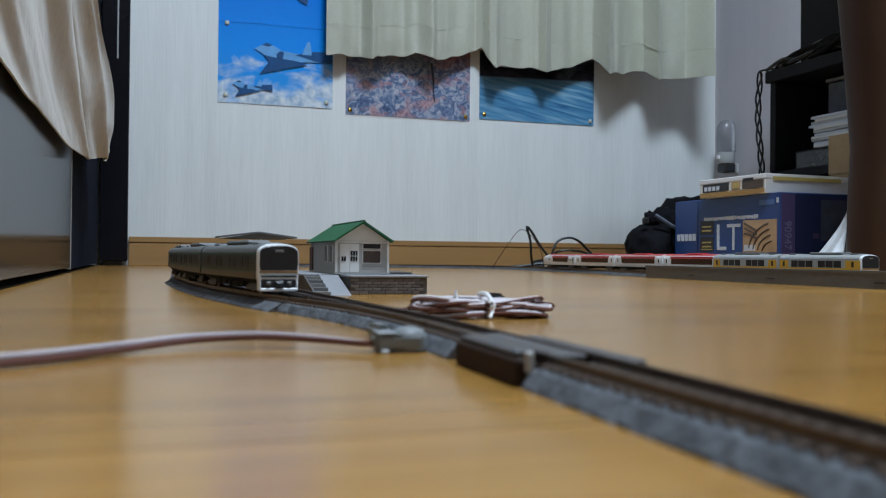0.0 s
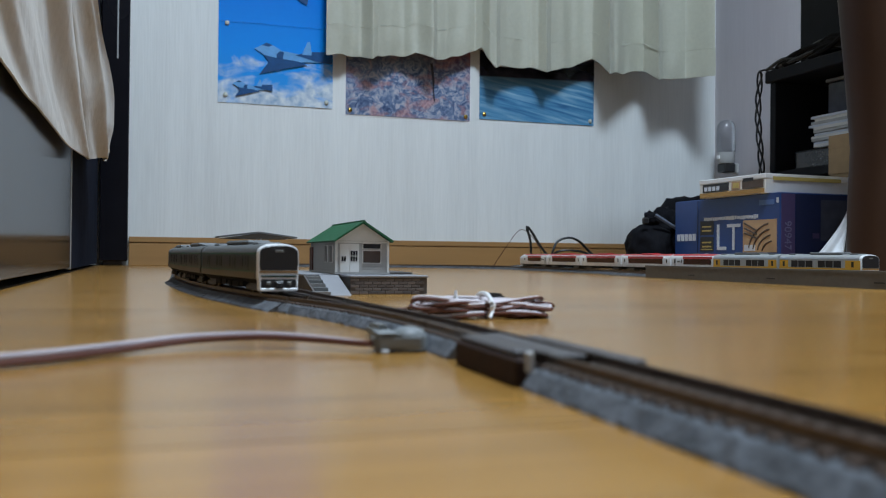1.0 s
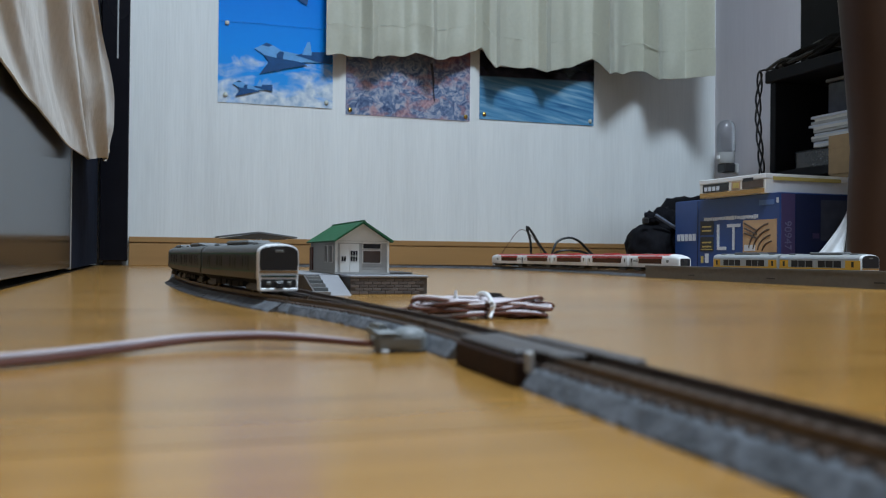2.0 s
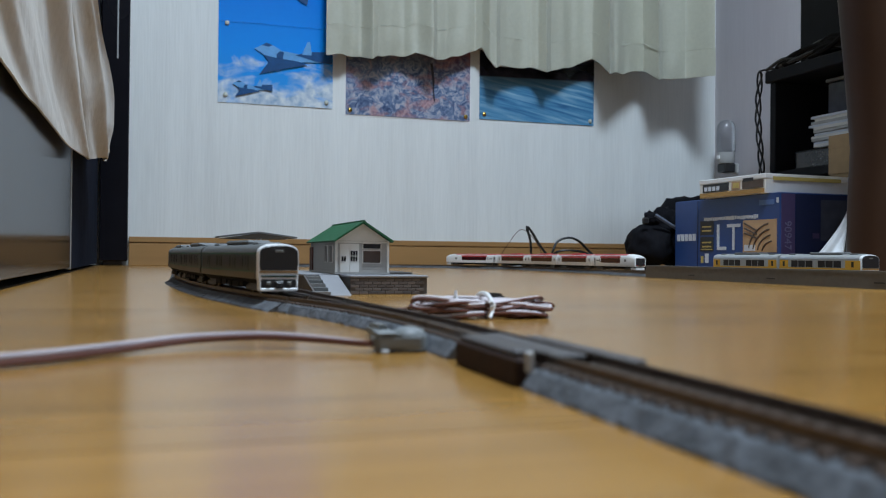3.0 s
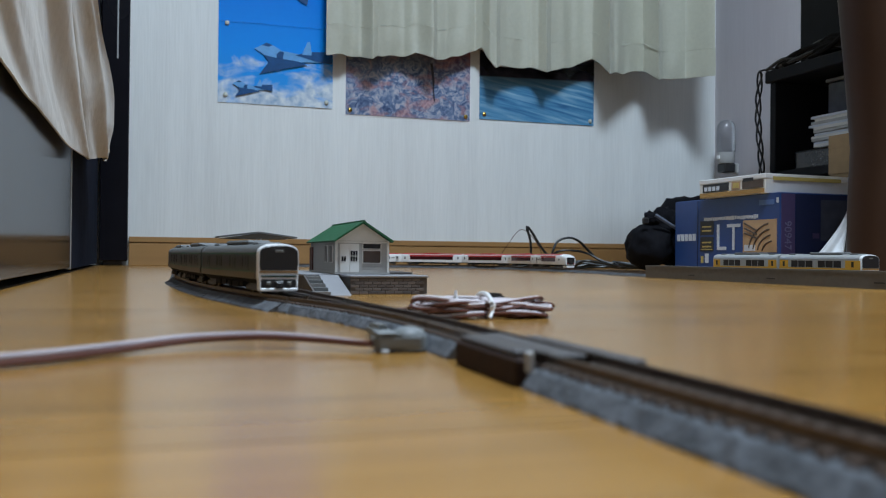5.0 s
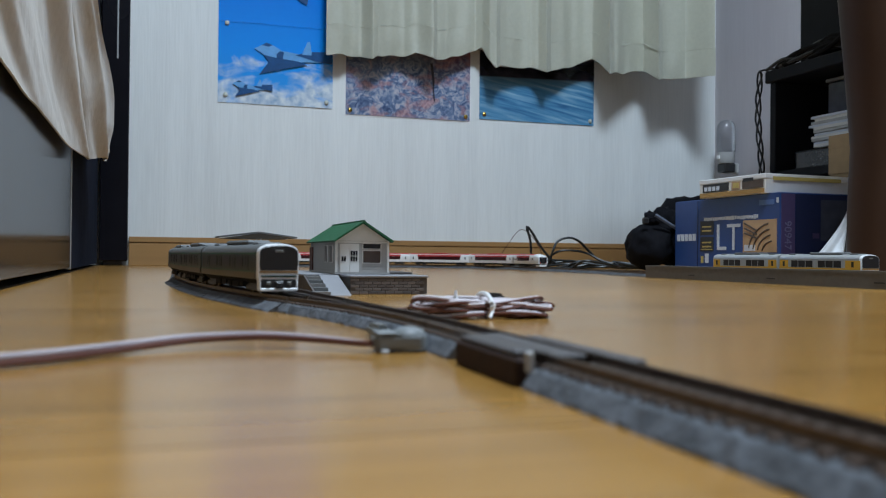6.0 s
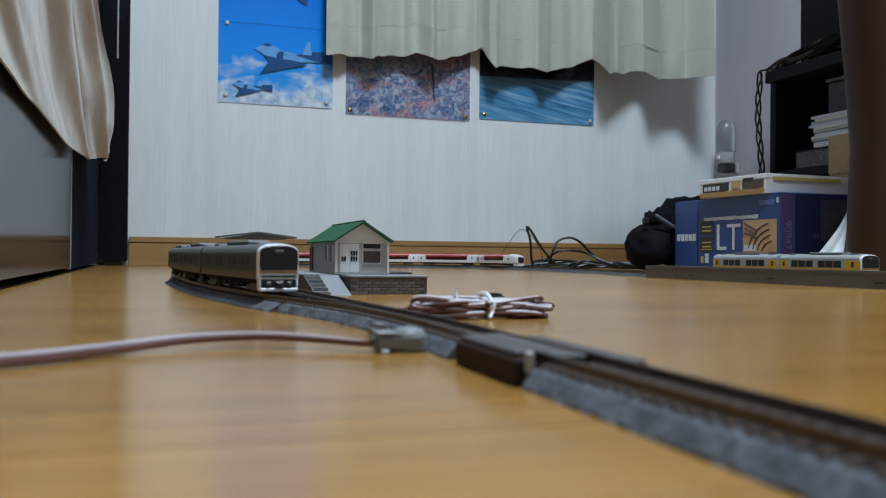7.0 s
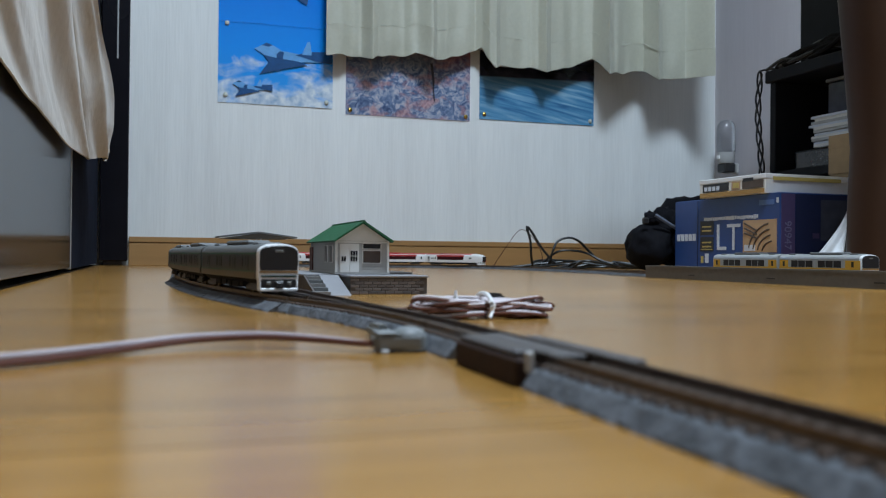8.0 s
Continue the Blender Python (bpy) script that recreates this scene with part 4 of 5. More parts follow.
part("trunk", loft([[(x, y, z) for x, z in ((0.207, 0.042), (0.210, 0.042), (0.2075, 0.07), (0.2085, 0.09), (0.204, 0.13), (0.198, 0.128), (0.2035, 0.085))] for y in (-0.0045, -0.0040)]), mat("trunk_dark", (0.03, 0.03, 0.05), 0.3), P2)
M_JETL = mat("jet_light", (0.13, 0.36, 0.68), 0.3, var=0.15, scale=150)
M_JETD = mat("jet_dark", (0.010, 0.075, 0.22), 0.3, var=0.2, scale=150)


def jet(parent, ox, oz, k, name):
    """A fighter jet printed on the poster: flat shapes."""
    shapes = (("fuselage", M_JETL, ((0, 0.3), (2.6, 1.7), (4.2, 1.2), (6.0, 0.2), (11, -0.4), (17.2, -0.6), (17.2, -1.6), (10, -2.0), (5.5, -1.6), (2.2, -1.0))),
              ("canopy", M_JETD, ((1.6, 1.1), (2.6, 1.75), (4.0, 1.3), (3.2, 0.9))),
              ("wing", M_JETD, ((2.0, -1.0), (3.2, -2.4), (1.2, -5.2), (6.0, -3.9), (11.6, -2.5), (9.0, -1.8), (5.2, -1.5))),
              ("far_wing", M_JETD, ((9.0, -0.5), (12.0, 0.4), (17.2, 0.8), (17.2, -2.0), (13.5, -1.6))),
              ("tail_fin", M_JETL, ((10.4, -0.3), (11.6, 2.6), (12.2, 2.6), (12.6, -0.3))),
              ("intake", M_JETD, ((4.8, -0.6), (5.6, 0.1), (6.4, -0.1), (6.2, -1.7), (4.9, -1.6))))
    for i, (nm, mt, pts) in enumerate(shapes):
        part(name + "_" + nm, loft([[(ox + x * k, y, oz + z * k) for x, z in pts] for y in (-0.0046 - 0.0002 * i, -0.0038)]), mt, parent)


jet(P1, 0.076, 0.118, 0.0100, "jet")
jet(P1, 0.030, 0.040, 0.0050, "far_jet")
part("upper_jet", loft([[(x, y, z) for x, z in ((0.160, 0.246), (0.176, 0.232), (0.190, 0.226), (0.194, 0.244))] for y in (-0.0046, -0.0038)]), M_JETD, P1)

# ---- draped cloth in front of the wardrobe ----
drape = thing("hanging_cloth", pose(0, 0, 0), "crumpled beige cloth hanging beside the wardrobe door", "cloth")
HEM = [(0.0, 0.36, 0.140), (0.12, 0.467, 0.120), (0.30, 0.557, 0.112), (0.55, 0.71, 0.103), (0.72, 0.84, 0.106), (0.86, 0.93, 0.117), (0.93, 0.985, 0.119), (1.0, 1.03, 0.132)]
rings = []
NU, NV = 130, 40
for j in range(NV + 1):
    v = j / NV
    f, r = [], []
    for i in range(NU + 1):
        u = i / NU
        yh, zh = table(HEM, u)
        k = 1.06 + 0.42 * min(u / 0.55, 1.0)
        dz = (0.775 / k - zh + 0.025) * (1 - v) ** 1.6
        rise = 1 - math.exp(-dz / 0.10)
        y = yh - (0.16 * (1 - u) + 0.26) * rise + 0.12 * u ** 6 * math.sin(min(dz / 0.13, 1.0) * math.pi)
        z = zh + dz
        x = -0.067 + (yh - 0.467) * 0.058
        calm = 1 - 0.9 * v ** 3 * (1 - u ** 4)
        fold = calm * (1.25 * (1 - abs(math.sin(u * u * 8.5 + u * 3.5 + 0.5 * rise + 0.25 * noise.noise((u * 4, dz * 5, 1.0)))) ** 1.5) - 0.5) + 0.30 * (1 - 0.9 * v ** 3) * math.sin(u * 38 + 3.0 * rise) + 0.34 * min(max((u - 0.62) / 0.15, 0.0), 1.0) * math.sin(u * 74 + 1.5 * rise)
        x += (0.0050 + 0.0030 * u) * (1 + 0.9 * rise) * fold * (1 - 0.5 * v * (1 - u)) * (1 - 0.45 * u ** 6) + calm * (0.008 * noise.noise((u * 6, dz * 12, 0.3)) + 0.003 * noise.noise((u * 25, dz * 30, 2.3))) - (0.001 + 0.013 * u) * rise
        x, y, z = max(x * k, XL + 0.003), y * k, 0.025 + (z - 0.025) * k
        f.append((x, y, z))
        r.append((x - 0.0016, y + 0.0004, z))
    rings.append(f + r[::-1])
part("sheet", smooth(loft(rings), 70), M_CLOTH, drape)
hook = thing("cloth_rail", pose(0, 0, 0), "plain rail carrying the hanging cloth", "rail")
part("rail", boxes((XL + 0.001, -0.020, 0.0, 1.55, 0.802, 0.814)), M_BLACKPL, hook)

# ---- boxes, bag, rack, night light, post at the side wall ----
M_BLUE = mat("blue_carton", (0.018, 0.060, 0.22), 0.38, var=0.1, scale=80, bump=0.03)
M_NAVY = mat("navy_carton", (0.010, 0.018, 0.065), 0.38, var=0.1, scale=80, bump=0.03)
M_PURPLE = mat("purple_print", (0.07, 0.05, 0.13), 0.4, var=0.08, scale=100)
M_PRINTW = mat("white_print", (0.62, 0.66, 0.72), 0.4, var=0.08, scale=150)
M_PRINTB = mat("black_print", (0.02, 0.02, 0.02), 0.4, var=0.1, scale=150)
M_PRINTY = mat("gold_print", (0.55, 0.42, 0.12), 0.4, var=0.1, scale=150)
M_PHOTO = mat("tan_photo", (0.50, 0.32, 0.17), 0.35, var=0.25, scale=30)
M_PHOTOD = mat("brown_photo", (0.10, 0.07, 0.05), 0.4, var=0.3, scale=100)
M_CREAM = mat("cream_carton", (0.74, 0.73, 0.69), 0.5, var=0.06, scale=80)
M_TAN = mat("cardboard", (0.40, 0.27, 0.14), 0.75, var=0.1, scale=60, bump=0.06)

carton = thing("blue_carton", pose(0, 0, 0), "blue printed model railway carton with a track photograph", "carton", "cartons")
CX, CY0, CY1, CZ = 0.920, 1.147, 1.434, 0.128
part("body", boxes((CX, CX + 0.20, CY0, CY1, 0.0, CZ), bevel=0.0012), M_BLUE, carton)
part("end_face", boxes((CX + 0.028, CX + 0.199, CY0 - 0.0008, CY0 + 0.001, 0.002, CZ - 0.002)), M_NAVY, carton, "dark navy end face")
part("edge_strip", boxes((CX + 0.002, CX + 0.027, CY0 - 0.0009, CY0 + 0.001, 0.002, CZ - 0.002)), M_PURPLE, carton)


def print_x(name, y0, y1, z0, z1, m, proud=0.0007, label=""):
    return part(name, boxes((CX - proud, CX + 0.0005, y0, y1, z0, z1)), m, carton, label)


print_x("flap_line", 1.3615, 1.3632, 0.004, 0.126, M_NAVY)
for k in range(5):
    print_x("logo_bar", 1.368 + k * 0.0122, 1.3772 + k * 0.0122, 0.0565, 0.0685, M_PRINTW)
print_x("badge", 1.316, 1.354, 0.066, 0.090, M_PRINTB)
print_x("badge", 1.316, 1.354, 0.038, 0.0625, M_PRINTB)
for z in (0.073, 0.080, 0.046, 0.053):
    print_x("badge_bar", 1.322, 1.348, z - 0.0012, z + 0.0014, M_PRINTY, 0.0012)
print_x("badge_bar", 1.319, 1.351, 0.0405, 0.0418, M_PRINTY, 0.0012)
rt = random.Random(3)
yy = 1.199
while yy < 1.343:
    w = rt.uniform(0.0030, 0.0075)
    print_x("title_bar", yy, yy + w, 0.0895 + rt.uniform(0, 0.0012), 0.0965 - rt.uniform(0, 0.0014), M_PRINTW)
    yy += w + rt.uniform(0.0008, 0.0018)
print_x("photo", 1.154, 1.236, 0.036, 0.0875, M_PHOTO, 0.0007, "tan photograph of curved track")
for k in range(4):
    arc = [(CX - 0.0006, 1.158 + (0.030 + 0.011 * k) * math.cos(a), 0.036 + (0.018 + 0.0095 * k) * math.sin(a)) for a in [0.15 + 0.13 * i for i in range(10)]]
    part("photo_track", tube(arc, 0.0016, 5), M_PHOTOD, carton)
for k in range(3):
    part("photo_track", tube([(CX - 0.0006, 1.232, 0.083 - 0.008 * k), (CX - 0.0006, 1.200, 0.070 - 0.006 * k)], 0.0018, 5), M_PHOTOD, carton)
print_x("photo_inset", 1.205, 1.232, 0.038, 0.048, M_PRINTW, 0.0012)
print_x("corner_text", 1.160, 1.196, 0.110, 0.118, mat("blue_light_print", (0.08, 0.16, 0.38), 0.4))
print_x("corner_mark", 1.150, 1.155, 0.112, 0.120, M_PRINTW)
print_x("price_bar", 1.330, 1.340, 0.018, 0.034, M_PRINTW)
print_x("price_bar", 1.345, 1.352, 0.018, 0.030, M_PRINTY)


def lettering(text, size, m, parent, material, name):
    cu = bpy.data.curves.new(name, "FONT")
    cu.body, cu.size, cu.extrude = text, size, 0.0003
    cu.align_x = "CENTER"
    cu.materials.append(material)
    ob = new(name, cu)
    ob.parent = parent
    ob.matrix_basis = m
    return ob


face = Matrix(((0, 0, -1, CX - 0.0006), (-1, 0, 0, 0), (0, 1, 0, 0), (0, 0, 0, 1)))
# large capitals on the long face, running away from the near corner
lettering("LT", 0.063, Matrix.Translation((0, 1.276, 0.040)) @ face, carton, M_PRINTW, "capitals")
lettering("90947", 0.018, Matrix.Translation((CX + 0.008, CY0 - 0.0012, 0.062)) @ Matrix(((0, 1, 0, 0), (0, 0, -1, 0), (-1, 0, 0, 0), (0, 0, 0, 1))), carton, mat("number_print", (0.16, 0.15, 0.26), 0.4), "numerals")
part("end_photo", boxes((CX + 0.075, CX + 0.135, CY0 - 0.0014, CY0, 0.055, 0.118)), mat("dim_print", (0.05, 0.06, 0.09), 0.4, var=0.4, scale=60), carton)
part("end_mark", boxes((CX + 0.060, CX + 0.072, CY0 - 0.0014, CY0, 0.058, 0.066)), M_PURPLE, carton)

carton2 = thing("cream_carton", pose(0.9125, 1.168, CZ, 0, 0, 3), "shallow cream carton with yellow trim lying on the blue carton", "carton", "cartons")
part("body", boxes((0.0, 0.185, 0.004, 0.166, 0.0, 0.030), bevel=0.001), M_CREAM, carton2)
part("lid_edge", boxes((-0.0008, 0.1858, 0.0032, 0.167, 0.0232, 0.0308), bevel=0.0008), M_WHITE, carton2, "white lid rim")
part("yellow_strip", boxes((0.014, 0.150, 0.0020, 0.0034, 0.0205, 0.0262)), M_PRINTY, carton2, "yellow printed strip")
part("bottom_strip", boxes((-0.0012, 0.0, 0.006, 0.164, 0.0008, 0.0078)), mat("orange_brown_print", (0.42, 0.25, 0.08), 0.5), carton2)
for y, w, m in ((0.008, 0.048, M_PHOTOD), (0.062, 0.020, M_PHOTO), (0.090, 0.066, M_PRINTB)):
    part("print", boxes((-0.0014, 0.0, y, y + w, 0.0092, 0.0222)), m, carton2)
for k in range(4):
    part("print_bar", boxes((-0.0019, -0.0012, 0.112 + k * 0.0105, 0.1195 + k * 0.0105, 0.011, 0.018)), M_PRINTW, carton2)
part("print_bar", boxes((-0.0019, -0.0012, 0.030, 0.054, 0.0205, 0.0260)), M_PRINTB, carton2)
part("print_bar", boxes((-0.0019, -0.0012, 0.064, 0.078, 0.012, 0.020)), M_PRINTY, carton2)

M_BAG = mat("black_nylon", (0.004, 0.004, 0.006), 0.8, spec=0.15, var=0.3, scale=60, bump=0.3)
M_BAGN = mat("navy_nylon", (0.018, 0.022, 0.036), 0.7, var=0.3, scale=60, bump=0.3)
bag = thing("black_bag", pose(0, 0, 0), "slumped black cloth bag behind the carton", "bag")


def lump(c, r, seed, rough=0.18, fine=4):
    bm = bmesh.new()
    bmesh.ops.create_icosphere(bm, subdivisions=fine, radius=1.0)
    for v in bm.verts:
        d = v.co.normalized()
        k = 1 + rough * noise.noise(d * 1.6 + Vector((seed, 0, 0))) + rough * 0.45 * noise.noise(d * 5 + Vector((0, seed, 0)))
        v.co = Vector((c[0] + d.x * r[0] * k, c[1] + d.y * r[1] * k, max(0.0005, c[2] + d.z * r[2] * k)))
    return smooth(bm, 60)


part("pouch", lump((1.005, 1.53, 0.072), (0.064, 0.075, 0.080), 2.2), M_BAG, bag)
part("pocket", lump((0.905, 1.50, 0.047), (0.043, 0.05, 0.043), 5.7), M_BAG, bag)
part("fold", lump((0.955, 1.52, 0.092), (0.034, 0.04, 0.030), 8.1, 0.35), M_BAG, bag)
part("flap", lump((1.10, 1.50, 0.133), (0.075, 0.05, 0.026), 3.3, 0.25), M_BAGN, bag, "navy top flap")
part("fold", lump((0.905, 1.49, 0.098), (0.014, 0.016, 0.014), 4.4, 0.4), M_BAG, bag)
part("strap", smooth(tube(spline([(0.895, 1.46, 0.105), (0.925, 1.45, 0.085), (0.955, 1.45, 0.070), (0.962, 1.445, 0.055)], 6), 0.0035, 6)), mat("grey_webbing", (0.10, 0.12, 0.16), 0.7), bag, "grey webbing strap")
part("buckle", boxes((0.872, 0.884, 1.462, 1.470, 0.088, 0.100), bevel=0.002), M_BLACKPL, bag)

M_CABLE = mat("dark_cable", (0.016, 0.018, 0.018), 0.45, var=0.2, scale=200)
M_RACK = mat("black_board", (0.007, 0.007, 0.009), 0.6, spec=0.22, var=0.25, scale=40, bump=0.03)
rack = thing("media_rack", pose(0, 0, 0), "black media rack against the side wall, filled with papers", "rack")
RX0, RX1, RY0, RY1 = 1.122, 1.388, 0.92, 1.430
part("side_panel", boxes((RX0, RX1, RY1 - 0.016, RY1, 0.0, 0.358), bevel=0.0015), M_RACK, rack)
part("side_panel", boxes((RX0, RX1, RY0, RY0 + 0.016, 0.0, 0.358), bevel=0.0015), M_RACK, rack)
part("back_panel", boxes((RX1 - 0.008, RX1, RY0 + 0.017, RY1 - 0.017, 0.002, 0.357)), M_RACK, rack)
part("top", boxes((RX0 - 0.006, RX1 + 0.004, RY0 - 0.012, RY1 + 0.008, 0.3585, 0.381), bevel=0.002), M_RACK, rack)
part("shelf", boxes((RX0 + 0.004, RX1 - 0.009, RY0 + 0.017, RY1 - 0.017, 0.176, 0.190)), M_RACK, rack)
part("foot_panel", boxes((RX0 + 0.006, RX1 - 0.009, RY0 + 0.017, RY1 - 0.017, 0.0, 0.020)), M_RACK, rack)
screen = thing("flat_screen", pose(0, 0, 0), "switched-off black flat screen standing on the rack", "television")
part("panel", boxes((1.165, 1.190, 0.88, 1.402, 0.398, 0.665), bevel=0.004), M_RACK, screen)
part("stand", boxes((1.150, 1.280, 1.02, 1.22, 0.3815, 0.3985), bevel=0.002), M_BLACKPL, screen)
part("back_shell", boxes((1.191, 1.245, 0.95, 1.33, 0.42, 0.64), bevel=0.006), M_BLACKPL, screen)
rp = random.Random(4)
for k in range(11):
    z = 0.2265 + k * 0.0052
    pile = thing("paper_stack", pose(1.138 + rp.uniform(0, 0.006), 1.10, z), "stack of white and grey papers and magazines", "papers", "papers in the rack")
    part("magazine", boxes((0.0, 0.16, 0.0, 0.240 + rp.uniform(-0.010, 0.006), 0.0, 0.0050 - 0.0012 * (k % 3 == 1))), (M_CREAM, M_PRINTW, M_LIGHTPL)[k % 3], pile)
vcr = thing("black_player", pose(1.150, 1.10, 0.1902), "flat black video player under the papers", "player")
part("case", boxes((0.0, 0.20, 0.0, 0.295, 0.0, 0.0360), bevel=0.002), M_BLACKPL, vcr)
part("front_panel", boxes((-0.003, 0.0, 0.004, 0.291, 0.004, 0.032)), M_GLASS, vcr)
tan = thing("cardboard_box", pose(1.098, 1.150, 0.1685), "small plain cardboard box leaning in the rack", "carton", "cartons")
part("body", boxes((0.0, 0.02, 0.0, 0.098, 0.0, 0.066), bevel=0.001), M_TAN, tan)
part("flap", boxes((-0.0012, 0.0, 0.002, 0.096, 0.044, 0.065)), M_TAN, tan)
part("block", boxes((0.001, 0.018, 0.004, 0.094, -0.040, -0.0005)), M_TAN, tan)
tub = thing("clear_case", pose(1.165, 1.15, 0.2840), "smoky clear plastic case on the papers", "case")
part("case", boxes((0.0, 0.12, 0.0, 0.178, 0.0, 0.060), bevel=0.004), mat("smoky_plastic", (0.06, 0.065, 0.08), 0.15, var=0.3, scale=60), tub)
part("label", boxes((-0.001, 0.0, 0.02, 0.13, 0.043, 0.052)), mat("faded_label", (0.16, 0.14, 0.15), 0.5), tub)
part("lid", boxes((-0.002, 0.122, -0.002, 0.180, 0.060, 0.066), bevel=0.001), M_GREYPL, tub)

wires = thing("hanging_cables", pose(0, 0, 0), "twisted black cables hanging down the rack's side", "cables")
for k in range(3):
    pts = []
    for i in range(14):
        a = i * 1.15 + k * 2.1
        pts.append((1.117 + 0.004 * math.cos(a), 1.452 + 0.006 * math.sin(a) + 0.006 * math.sin(i * 0.5), 0.376 - i * 0.021))
    part("cable", smooth(tube(spline([(1.15, 1.40, 0.3845), (1.118, 1.446, 0.386)] + pts, 4), 0.0019, 6)), M_BLACKPL, wires)
top_w = thing("rack_cables", pose(0, 0, 0), "loose black cables lying on the rack top", "cables")
for pts in ([(1.13, 1.41, 0.384), (1.135, 1.36, 0.400), (1.14, 1.31, 0.415), (1.15, 1.25, 0.405), (1.15, 1.20, 0.385)], [(1.12, 1.40, 0.384), (1.122, 1.34, 0.392), (1.13, 1.28, 0.398), (1.135, 1.24, 0.384)], [(1.118, 1.435, 0.384), (1.12, 1.39, 0.396), (1.125, 1.35, 0.388), (1.13, 1.30, 0.384)]):
    part("cable", smooth(tube(spline(pts, 6), 0.0032, 6)), M_BLACKPL, top_w)

rj = random.Random(6)
for k in range(12):
    y0 = rj.uniform(1.30, 1.43)
    part("cable", smooth(tube(spline([(1.114 + rj.uniform(0, 0.02), y0, 0.385), (1.12 + rj.uniform(0, 0.02), y0 - 0.05, 0.392 + rj.uniform(0, 0.012)), (1.13, y0 - 0.11, 0.398 + rj.uniform(0, 0.022)), (1.14, y0 - 0.18, 0.386)], 5), 0.0040, 6)), M_UNDER, top_w)

nl = thing("night_light", pose(1.373, 1.915, 0.24), "plug-in night light with a frosted grey dome", "night light")
M_FROST = mat("frosted_plastic", (0.62, 0.63, 0.66), 0.16, var=0.06, scale=60, transmission=0.85)
d = [[(r * math.cos(a), r * math.sin(a), z) for a in [k * math.pi / 12 for k in range(24)]] for r, z in ((0.022, 0.050), (0.0235, 0.060), (0.0235, 0.105), (0.021, 0.119), (0.014, 0.128), (0.003, 0.131))]
part("dome", smooth(loft(d), 50), M_FROST, nl, "frosted grey dome")
part("collar", smooth(loft([[(r * math.cos(a), r * math.sin(a), z) for a in [k * math.pi / 12 for k in range(24)]] for r, z in ((0.018, 0.022), (0.021, 0.028), (0.021, 0.050))])), M_LIGHTPL, nl, "pale plastic collar")
part("plug_body", boxes((-0.015, 0.018, -0.016, 0.016, 0.0, 0.0225), bevel=0.003), M_BLACKPL, nl, "dark plug body")
part("switch", boxes((-0.024, -0.020, -0.005, 0.005, 0.032, 0.042), bevel=0.001), M_WHITE, nl)
outlet = thing("wall_outlet", pose(1.3995, 1.915, 0.25), "white wall outlet plate behind the night light", "outlet")
part("plate", boxes((-0.007, 0.0, -0.018, 0.018, -0.012, 0.012), bevel=0.002), M_LIGHTPL, outlet)

M_LEG = mat("dark_brown_wood", (0.042, 0.018, 0.008), 0.5, var=0.3, scale=22, bump=0.05, spec=0.25, stretch=(1, 1, 0.12))
leg = thing("desk", pose(0, 0, 0), "dark brown wooden desk on a thick leg with a knot", "desk")
rings = []
for z, x, w in ((0.0, 0.779, 0.040), (0.04, 0.7785, 0.041), (0.10, 0.7805, 0.042), (0.165, 0.7845, 0.043), (0.24, 0.779, 0.047), (0.33, 0.7715, 0.054), (0.45, 0.762, 0.062), (0.6715, 0.750, 0.070)):
    rings.append([(x + 0.053 + w + w * math.copysign(abs(math.cos(a)) ** 0.75, math.cos(a)), 0.892 + w * math.copysign(abs(math.sin(a)) ** 0.75, math.sin(a)), z) for a in [k * math.pi / 14 for k in range(28)]])
part("leg", smooth(loft(rings), 50), M_LEG, leg)
# Unseen tabletop, inferred from the leg; extent set to shade rack and cartons.
part("tabletop", boxes((0.85, 1.395, 0.45, 1.45, 0.672, 0.710), bevel=0.004), M_LEG, leg)
part("leg", boxes((1.31, 1.38, 0.48, 0.55, 0.0, 0.6715), bevel=0.004), M_LEG, leg)
part("leg", boxes((0.83, 0.90, 0.47, 0.54, 0.0, 0.6715), bevel=0.004), M_LEG, leg)
part("knot", lump((0.852, 0.8480, 0.224), (0.004, 0.002, 0.005), 1.0), M_BLACKPL, leg, "dark knot in the wood")

M_PAPER = mat("white_tissue", (0.72, 0.73, 0.74), 0.7, var=0.06, scale=120, bump=0.1)
rag = thing("white_cloth", pose(0, 0, 0), "crumpled white cloth slumped against the desk leg", "cloth")
rings = []
for j in range(15):
    v = j / 14
    c, ry, z = Vector((0.842 + 0.034 * v ** 0.6, 0.955 - 0.004 * v)), 0.040 * (1 - v) ** 1.7 + 0.004, 0.0005 + 0.098 * v
    rings.append([(c.x + (ry * 1.2 * math.cos(a)) * (1 + 0.20 * math.sin(7 * a + 3 * v) + 0.10 * math.sin(13 * a - 4 * v)), c.y + 0.5 * ry * math.sin(a) * (1 + 0.34 * math.sin(6 * a + 2 * v) + 0.16 * math.sin(11 * a - 3 * v)), z) for a in [k * math.pi / 40 for k in range(80)]])
part("cloth", smooth(loft(rings), 60), M_PAPER, rag)

# crumbs lying on the boards
for x, y, r, sd in ((-0.0427, 0.3653, 0.0004, 1.0), (-0.0414, 0.5254, 0.0004, 2.0), (0.0287, 0.1880, 0.0003, 3.0)):
    crumb = thing("crumb", pose(x, y, 0), "tiny pale crumb lying on the floor boards", "crumb", "crumbs on the floor")
    part("grain", lump((0, 0, r * 0.6), (r * 1.4, r, r * 0.7), sd, 0.4, 2), M_LIGHTPL, crumb)

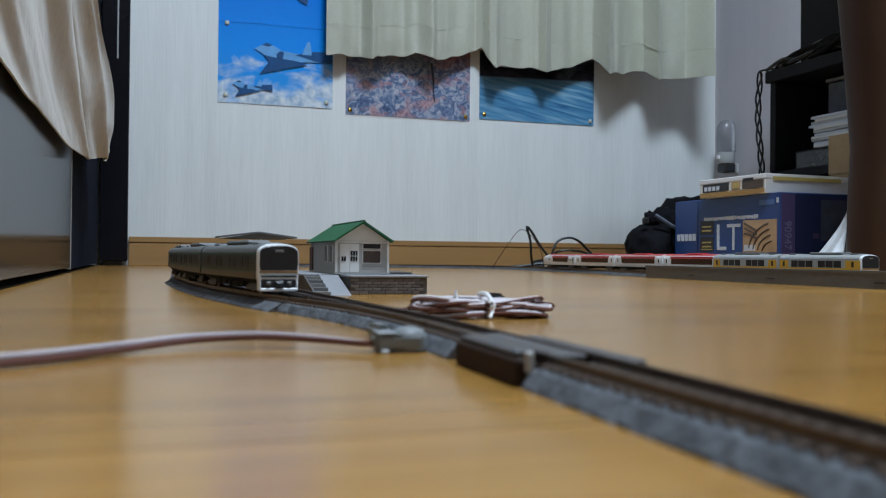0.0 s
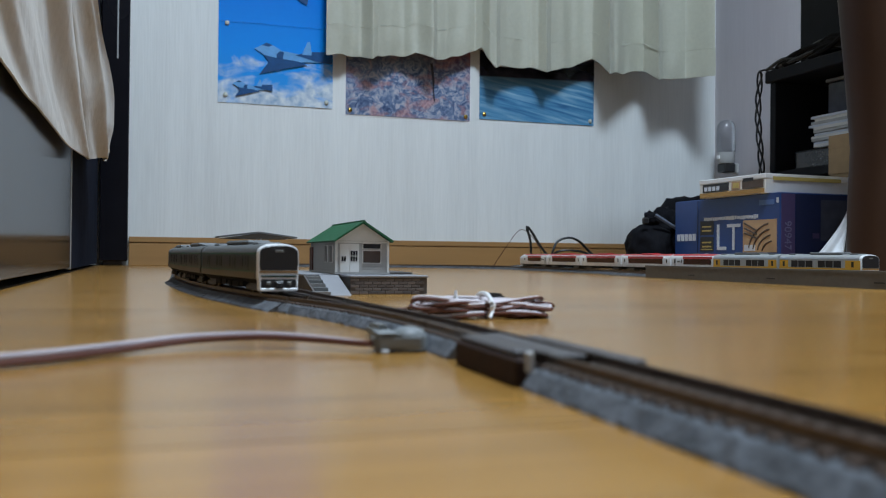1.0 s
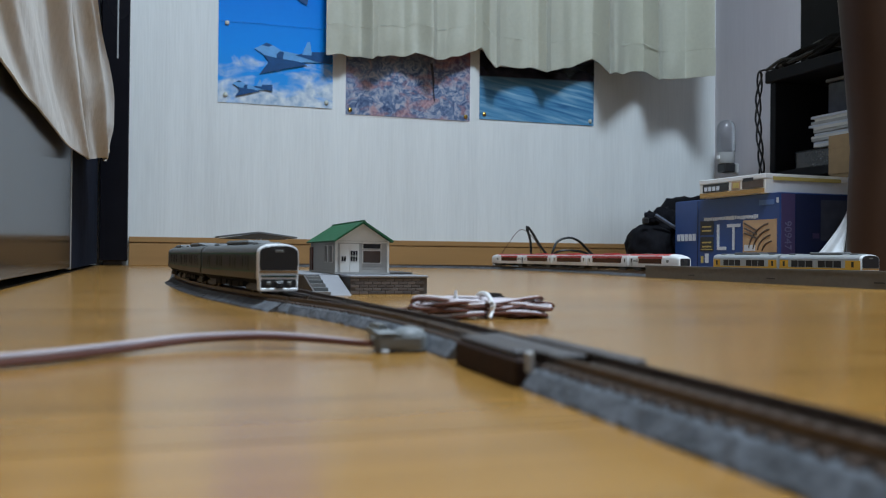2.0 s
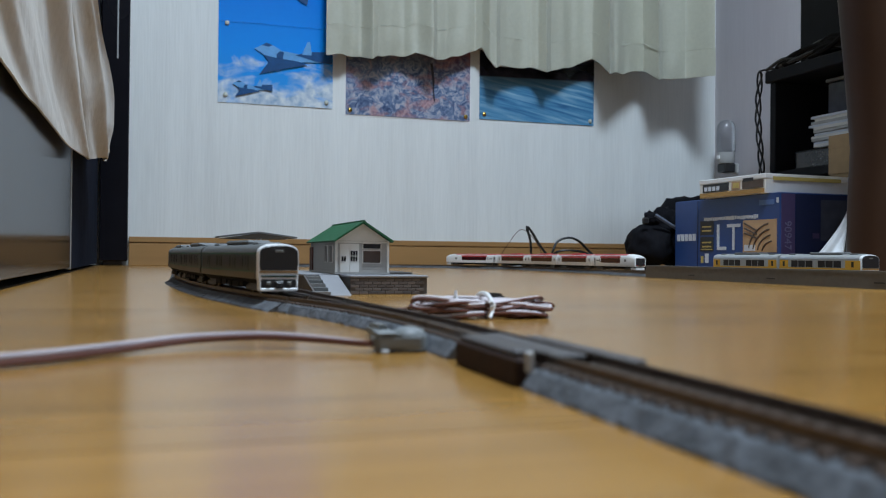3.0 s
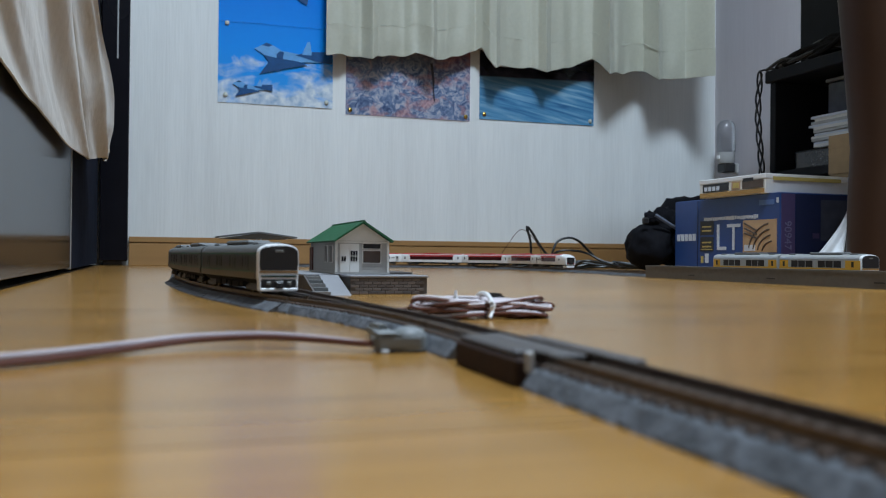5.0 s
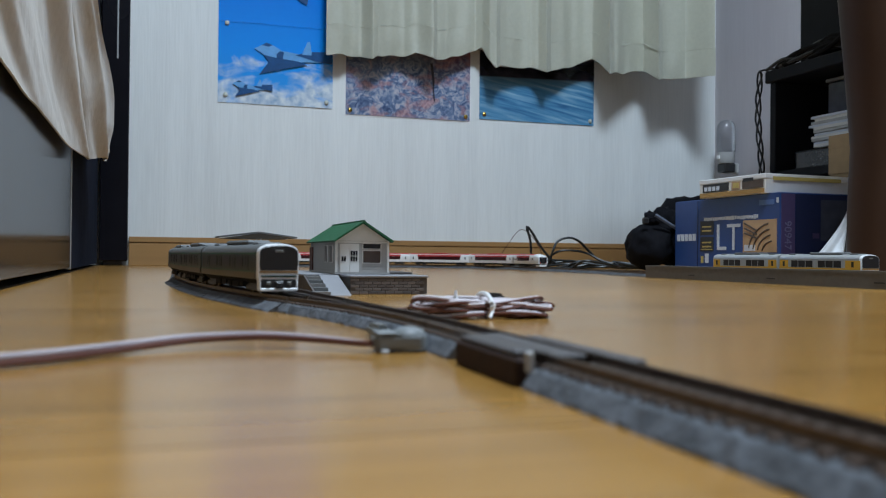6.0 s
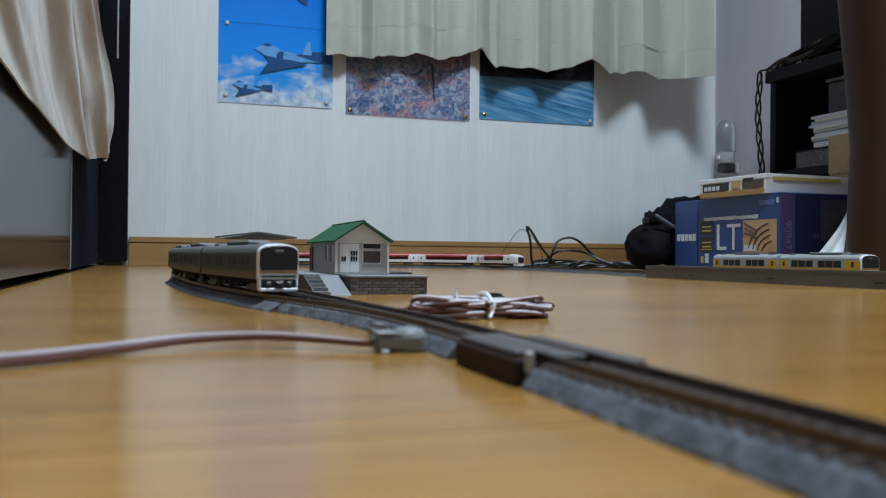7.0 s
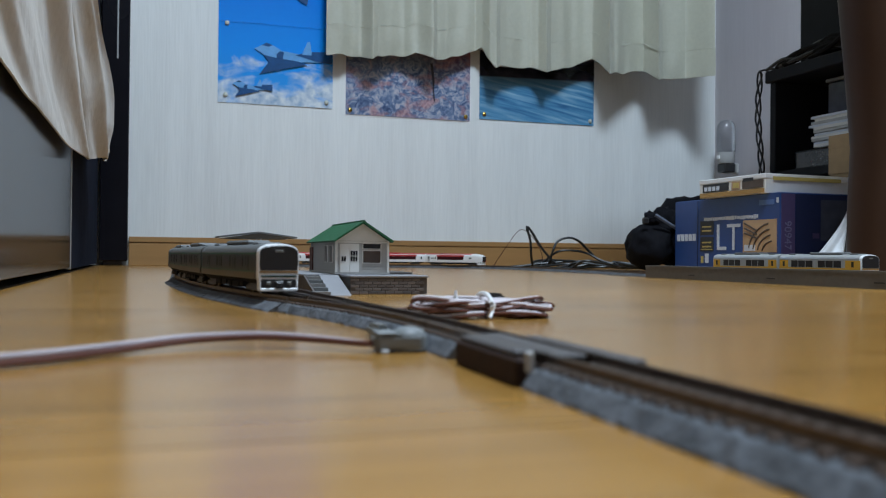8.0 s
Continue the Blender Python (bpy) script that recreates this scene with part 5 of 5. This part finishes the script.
# black cables by the far wall
fc = random.Random(12)
floor_cables = thing("floor_cables", pose(0, 0, 0), "tangle of thin black cables on the floor by the wall", "cables")
RUNS = [[(0.775, 1.74, 0.0020), (0.757, 1.71, 0.026), (0.750, 1.70, 0.060), (0.742, 1.70, 0.086), (0.752, 1.70, 0.078), (0.775, 1.70, 0.045), (0.800, 1.70, 0.018), (0.83, 1.72, 0.002)],
        [(0.800, 1.72, 0.002), (0.800, 1.70, 0.035), (0.812, 1.70, 0.058), (0.838, 1.70, 0.066), (0.862, 1.70, 0.058), (0.892, 1.71, 0.036), (0.925, 1.72, 0.018), (0.99, 1.70, 0.004)],
        [(0.79, 1.75, 0.002), (0.815, 1.72, 0.034), (0.845, 1.71, 0.040), (0.885, 1.71, 0.034), (0.92, 1.69, 0.016), (1.0, 1.66, 0.004)]]
for k in range(14):
    y = fc.uniform(1.62, 1.80)
    RUNS.append([(0.70 + fc.uniform(0, 0.12), y, 0.003)] + [(0.82 + 0.05 * i + fc.uniform(-0.02, 0.02), y + fc.uniform(-0.05, 0.05), 0.003 + fc.uniform(0, 0.016)) for i in range(3)] + [(1.00, fc.uniform(1.58, 1.7), 0.004)])
for pts in RUNS:
    part("cable", smooth(tube(spline(pts, 6), 0.0026, 6)), M_CABLE, floor_cables)
wall_cable = thing("wall_cable", pose(0, 0, 0), "thin black cable along the foot of the wall", "cables")
part("cable", smooth(tube(spline([(0.55, 1.965, 0.003), (0.64, 1.96, 0.003), (0.72, 1.90, 0.003), (0.78, 1.80, 0.003)], 8), 0.003, 6)), M_CABLE, wall_cable)
thin = thing("thin_wire", pose(0, 0, 0), "hair-thin tan wire arching above the floor", "wire")
part("wire", smooth(tube(spline([(0.69, 1.76, 0.001), (0.705, 1.72, 0.045), (0.725, 1.71, 0.076), (0.742, 1.71, 0.080), (0.765, 1.71, 0.060), (0.79, 1.73, 0.03), (0.80, 1.75, 0.001)], 7), 0.0007, 5)), M_WBROWN, thin)

# ---- floor boards ----
floor = structure("floor", boxes((XL - 0.7, XR, YF, YB, -0.05, -0.0042)), M_FLOOR, "glossy light brown wooden floor boards", "floor")
y = YF
while y < YB - 0.001:
    y2 = min(y + (0.0757 if y > YF else 0.0567), YB)
    cuts = [XL - 0.65, XR - 0.001]
    for a, b in zip(cuts, cuts[1:]):
        part("plank", boxes((a + 0.00008, b - 0.00008, y + 0.00025, y2 - 0.00025, -0.0041, 0.0)), M_FLOOR, floor)
    y = y2


def motions():
    """The express glides along the oval; every car follows the track under its two bogies."""
    for k, car in enumerate(express):
        rows = []
        for i in range(41):
            t = i * 0.2
            s = E_RUN - 0.1294 + 0.1194 * t + 0.0003 * t * t - 0.070 - k * 0.1412
            m = car_pose(express_line, s)
            rows.append((t, m if k < 4 else m @ pose(0, 0, 0, 0, 0, 180)))
        walk(car, rows)


motions()
